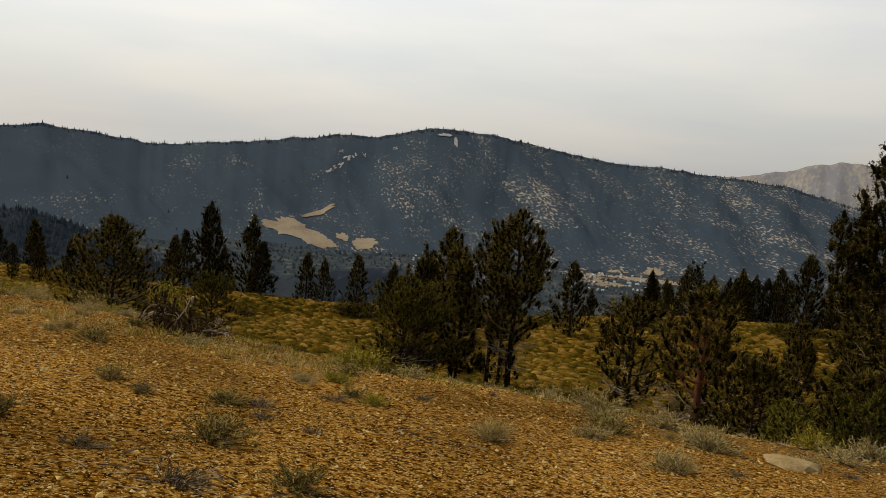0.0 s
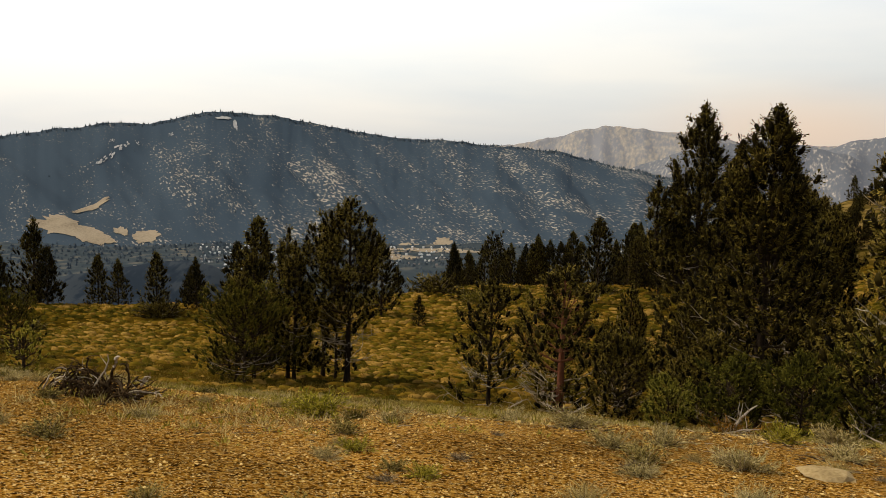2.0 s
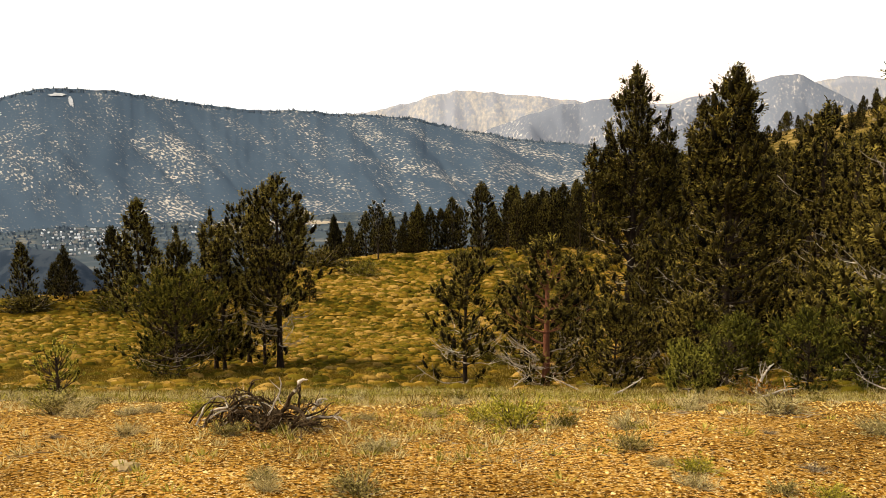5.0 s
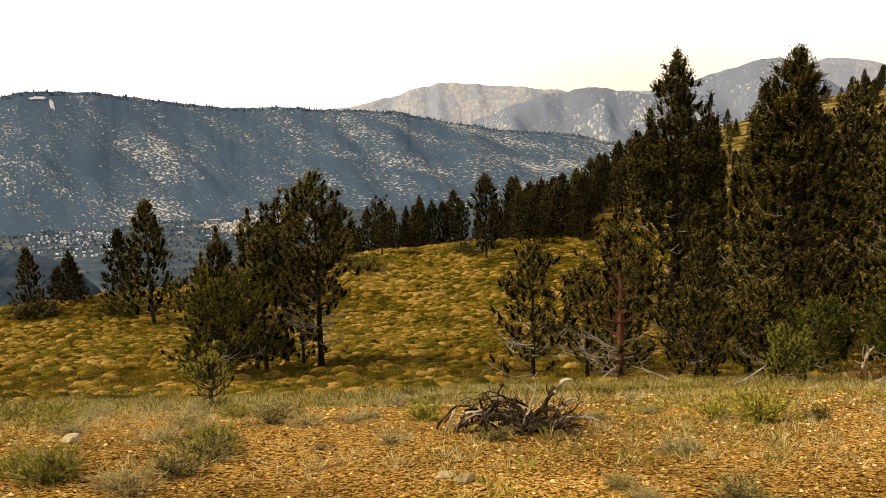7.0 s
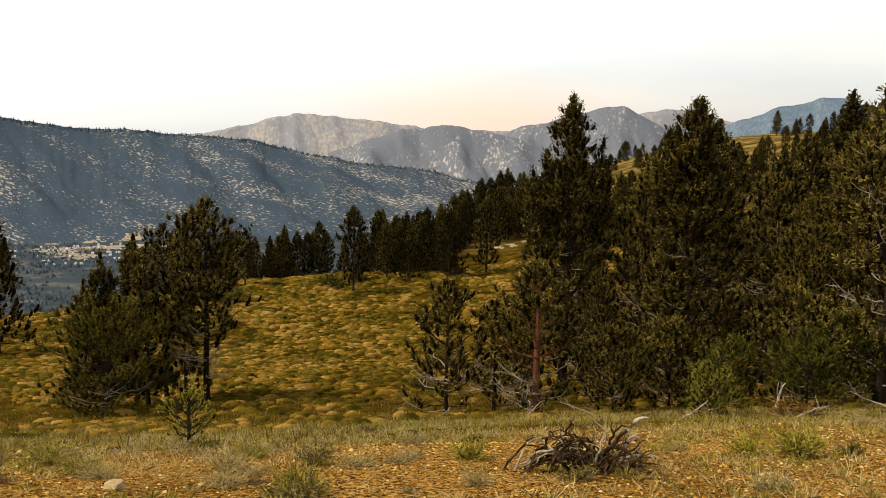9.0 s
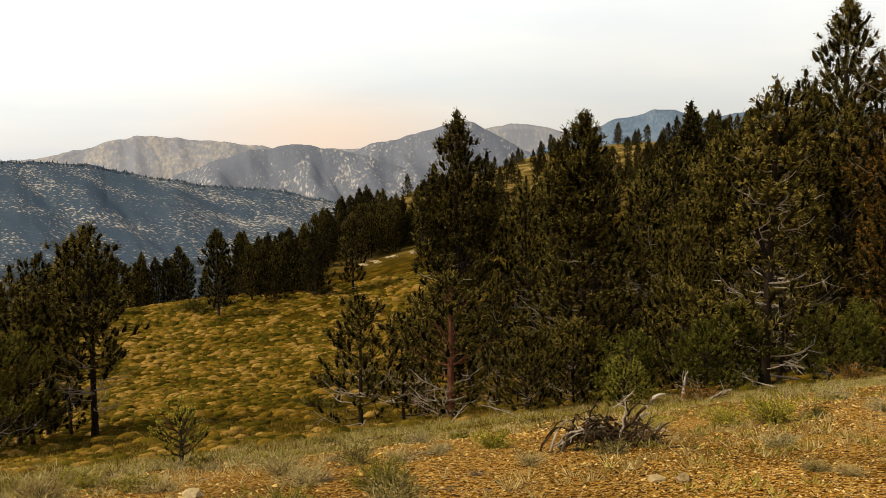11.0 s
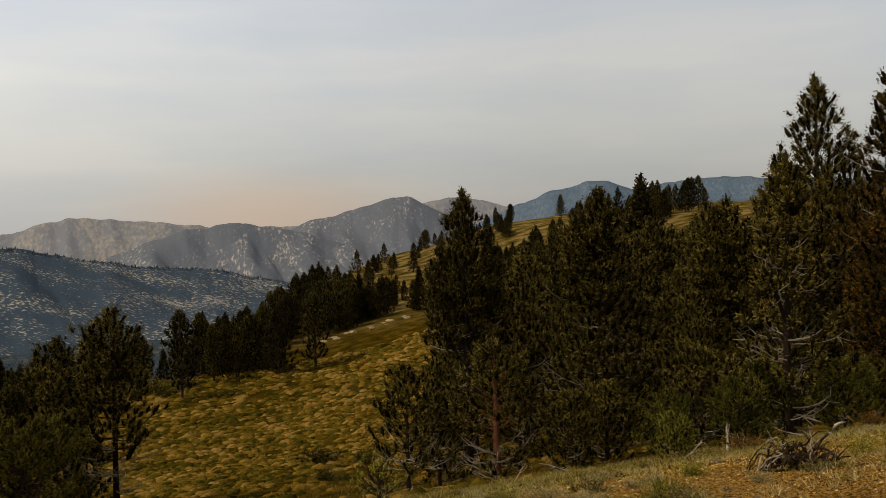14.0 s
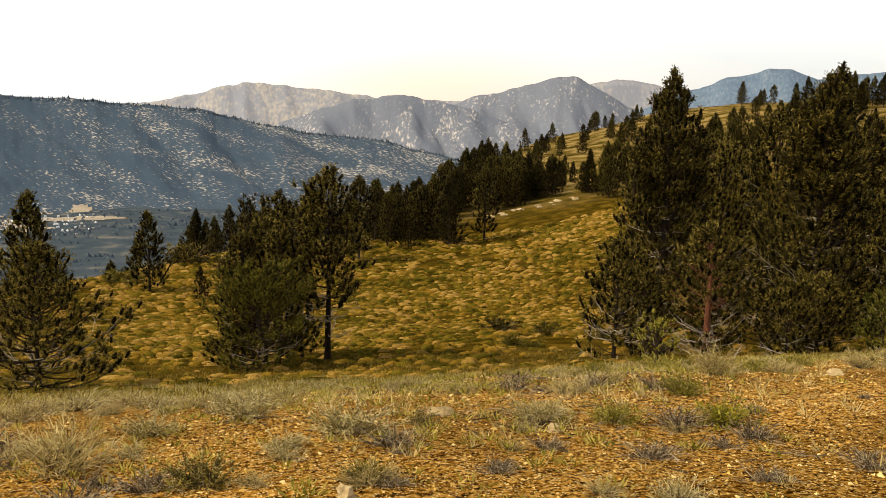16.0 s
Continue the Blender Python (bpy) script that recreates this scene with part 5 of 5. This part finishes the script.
# ---- stones ----
def stone(x, y, size, squash, seed):
    rng = np.random.default_rng(seed)
    soup = Soup()
    soup.add(*lumps((0, 0, 0), size / 2, rng, squash, 4, 8, 0.26))
    ob = new("stone", soup.mesh("stone", STONE))
    ob.matrix_basis = Matrix.LocRotScale((x, y, land_at(x, y) + size * squash * 0.18), Euler((0, 0, rng.uniform(0, 6))), None)
    tagged(ob, "weathered pale granite stone lying in gravel", "stone", "stones on the knoll")


for q, (x, y, w, sq) in enumerate(((-9.5, 8.1, 0.22, 0.4), (-9.65, 8.3, 0.16, 0.4), (-20.3, 6.3, 0.16, 0.8), (-0.1, 9.4, 0.62, 0.2), (-18.2, 8.1, 0.18, 0.5), (-13.6, 10.4, 0.25, 0.4), (-19.0, 9.2, 0.28, 0.35))):
    stone(x, y, w, sq, 120 + q)
rng = np.random.default_rng(131)
for q in range(15):
    soup = Soup()
    w = rng.uniform(0.8, 2.4)
    soup.add(*lumps((0, 0, 0), w / 2, rng, 0.36, 5, 11, 0.22))
    x, y = 30 + 22 * rng.random(), 183 + 6 * rng.random()
    ob = new("boulder", soup.mesh("boulder", STONE))
    ob.matrix_basis = Matrix.LocRotScale((x, y, land_at(x, y) + w * 0.03), Euler((0, 0, rng.uniform(0, 6))), None)
    tagged(ob, "pale granite boulder on the meadow's far rise", "boulder", "boulders")


# ---- dead brush pile and dead wood ----
def crooked(start, way, long, bend, rng, n=8, sag=0.0):
    p = [np.asarray(start, float)]
    d = np.asarray(way, float) / np.linalg.norm(way)
    for _ in range(n - 1):
        d = d + rng.normal(0, bend, 3) + (0, 0, -sag)
        d /= np.linalg.norm(d)
        p.append(p[-1] + d * long / (n - 1))
    return np.array(p)


rng = np.random.default_rng(141)
pile = new("dead_brush_pile")
pile.matrix_basis = pose(-8.92, 10.5, land_at(-8.92, 10.5))
# a dome of thin stems that arch over, and low branches sprawled beside it
for q in range(52):
    soup = Soup()
    phi = rng.uniform(0, 6.28)
    wide, tall = rng.uniform(0.14, 0.40), rng.uniform(0.10, 0.38)
    t = np.linspace(0, 1, 9)
    lean = rng.normal(0, 0.35)
    r = wide * (1 - rng.uniform(0.7, 1.8) * t)
    bow = tall * np.sin(np.pi * np.minimum(1.0, 0.06 + 0.6 * t)) * rng.uniform(0.8, 1.1)
    path = np.stack([rng.normal(-0.22, 0.08) + r * np.cos(phi) * 1.25 + 0.3 * lean * t, r * np.sin(phi) * 0.8, bow], -1) + np.cumsum(rng.normal(0, 0.026, (9, 3)), 0)
    path[:, 2] = np.maximum(path[:, 2], 0.0)
    r0 = rng.uniform(0.008, 0.02)
    soup.tube(path, r0 * np.linspace(1, 0.4, 9), 5)
    for _ in range(2):
        k = rng.integers(3, 8)
        twig = crooked(path[k], rng.normal(0, 1, 3) + (0, 0, 0.2), rng.uniform(0.08, 0.2), 0.35, rng, 5)
        twig[:, 2] = np.maximum(twig[:, 2], 0.008)
        soup.tube(twig, 0.5 * r0 * np.linspace(1, 0.3, 5), 4)
    part("branch", soup, DARKWOOD if rng.random() < 0.9 else DEADWOOD, pile, "", True)
for q in range(60):
    soup = Soup()
    phi = rng.normal(0, 0.9)
    el = abs(rng.normal(0, 0.3))
    start = np.array((rng.uniform(-0.15, 0.6), rng.normal(0, 0.16), rng.uniform(0.01, 0.12)))
    path = crooked(start, (math.cos(phi) * math.cos(el), 0.7 * math.sin(phi) * math.cos(el), math.sin(el)), rng.uniform(0.25, 0.62), 0.3, rng, 9, 0.09)
    path[:, 2] = np.maximum(path[:, 2], 0.01)
    r0 = rng.uniform(0.009, 0.022)
    soup.tube(path, r0 * np.linspace(1, 0.3, 9), 5)
    for _ in range(3):
        k = rng.integers(2, 8)
        twig = crooked(path[k], rng.normal(0, 1, 3) + (0.4, 0, 0.7), rng.uniform(0.08, 0.22), 0.3, rng, 5)
        twig[:, 2] = np.maximum(twig[:, 2], 0.008)
        soup.tube(twig, 0.5 * r0 * np.linspace(1, 0.3, 5), 4)
    part("branch", soup, DARKWOOD if rng.random() < 0.93 else DEADWOOD, pile, "", True)
for dx, dy, wide, tall in ((-0.52, 0.0, 0.2, 0.36), (-0.46, -0.08, 0.14, 0.30), (-0.58, 0.06, 0.24, 0.27)):
    soup = Soup()
    t = np.linspace(0, 1, 9)
    soup.tube(np.stack([dx + wide * (2 * t - 1), dy + 0.1 * t, tall * np.sin(np.pi * (0.04 + 0.8 * t))], -1) + rng.normal(0, 0.012, (9, 3)), 0.013 * np.linspace(1, 0.5, 9), 6)
    part("arched_branch", soup, DEADWOOD if tall > 0.3 else DARKWOOD, pile, "thin branch bowed over the pile", True)
soup = Soup()
path = np.array(((0.16, 0.10, 0.0), (0.22, 0.03, 0.16), (0.31, -0.05, 0.27), (0.36, -0.12, 0.40), (0.44, -0.18, 0.50)))
soup.tube(path, (0.032, 0.022, 0.028, 0.017, 0.022), 7)
soup.tube(crooked(path[2], (1, -0.2, -0.5), 0.4, 0.25, rng, 7), np.linspace(0.028, 0.008, 7), 5)
soup.tube(crooked(path[1], (-1, -0.4, 0.3), 0.3, 0.25, rng, 6), np.linspace(0.028, 0.008, 6), 5)
snag = part("snag", soup, DARKWOOD, pile, "upright twisted dark snag", True)
soup = Soup()
soup.tube(np.array(((0.43, -0.18, 0.49), (0.48, -0.22, 0.56), (0.49, -0.24, 0.61), (0.54, -0.28, 0.65), (0.60, -0.32, 0.66))), (0.024, 0.02, 0.025, 0.015, 0.005), 7)
part("broken_tip", soup, DEADWOOD, snag, "paler wood at the snag's tip", True)
tagged(pile, "tangled pile of dark weathered dead branches on gravel", "brush pile")


def dead_log(x, y, long, turn, tilt, thick, label, seed):
    rng = np.random.default_rng(seed)
    thing = new("dead_log")
    soup = Soup()
    d = (math.cos(turn) * math.cos(tilt), math.sin(turn) * math.cos(tilt), math.sin(tilt))
    path = crooked((0, 0, thick * 0.4), d, long, 0.08, rng, 9)
    soup.tube(path, thick * np.linspace(1, 0.3, 9), 6)
    part("stem", soup, DEADWOOD, thing, "", True)
    for q in range(5):
        soup = Soup()
        k = rng.integers(2, 8)
        soup.tube(crooked(path[k], rng.normal(0, 1, 3) + (0, 0, 0.8), long * rng.uniform(0.2, 0.45), 0.15, rng, 6), thick * np.linspace(0.4, 0.1, 6), 4)
        part("dead_branch", soup, DEADWOOD, thing, "", True)
    thing.matrix_basis = pose(x, y, land_at(x, y))
    tagged(thing, label, "dead wood", "fallen dead wood")


for x, y, long, turn, tilt, thick, sd in ((-3.3, 20.2, 0.9, 0.4, 0.3, 0.025, 151), (-3.0, 26.5, 1.2, 2.6, 0.35, 0.025, 152), (1.1, 23.6, 1.4, 1.0, 0.7, 0.06, 153), (0.4, 21.6, 1.2, 0.2, 0.3, 0.035, 154), (9.0, 27.5, 3.2, 2.9, 0.35, 0.05, 155), (12.0, 29.0, 3.5, 2.7, 0.3, 0.06, 156), (14.5, 30.0, 3.0, 3.0, 0.4, 0.05, 157), (16.0, 31.0, 2.6, 2.5, 0.55, 0.05, 158), (-5.2, 26.5, 1.1, 0.6, 0.3, 0.025, 159), (5.2, 24.5, 1.2, 2.2, 0.35, 0.03, 160)):
    dead_log(x, y, long, turn, tilt, thick, "bleached fallen dead branch at the thicket's edge", sd)


# a dead tree at the thicket's edge whose long bleached boughs sweep out and upwards
rng = np.random.default_rng(171)
dead_tree = new("dead_tree")
soup = Soup()
soup.tube(crooked((0, 0, -0.1), (0.05, 0, 1), 4.2, 0.05, rng, 10), np.linspace(0.11, 0.03, 10), 8)
part("stem", soup, BARK, dead_tree, "", True)
for bearing, z, long, rise, lift in ((3.45, 3.0, 4.3, -0.02, 0.42), (3.75, 2.5, 3.3, 0.0, 0.16), (3.3, 2.3, 4.0, 0.05, 0.1), (3.6, 2.0, 3.6, 0.0, 0.08), (4.2, 2.6, 2.2, 0.1, 0.2), (3.1, 3.0, 2.6, 0.1, 0.3)):
    t = np.linspace(0, 1, 9)
    kink = np.cumsum(rng.normal(0, 0.02, 9)) * long
    path = np.stack([long * t * math.cos(bearing) - kink * math.sin(bearing), long * t * math.sin(bearing) + kink * math.cos(bearing), z + long * (rise * t + lift * t ** 2) + rng.normal(0, 0.015, 9)], -1)
    soup = Soup()
    soup.tube(path, 0.036 * (1 - 0.75 * t), 6)
    for _ in range(7):
        k = rng.integers(2, 8)
        twig = crooked(path[k], rng.normal(0, 0.6, 3) + (math.cos(bearing), math.sin(bearing), 0.25), rng.uniform(0.3, 1.0), 0.22, rng, 6)
        soup.tube(twig, np.linspace(0.018, 0.006, 6), 4)
    part("bough", soup, DEADWOOD, dead_tree, "bleached bare bough", True)
dead_tree.matrix_basis = pose(8.9, 28.7, land_at(8.9, 28.7))
tagged(dead_tree, "dead tree with long pale bare boughs beside the thicket", "dead tree")
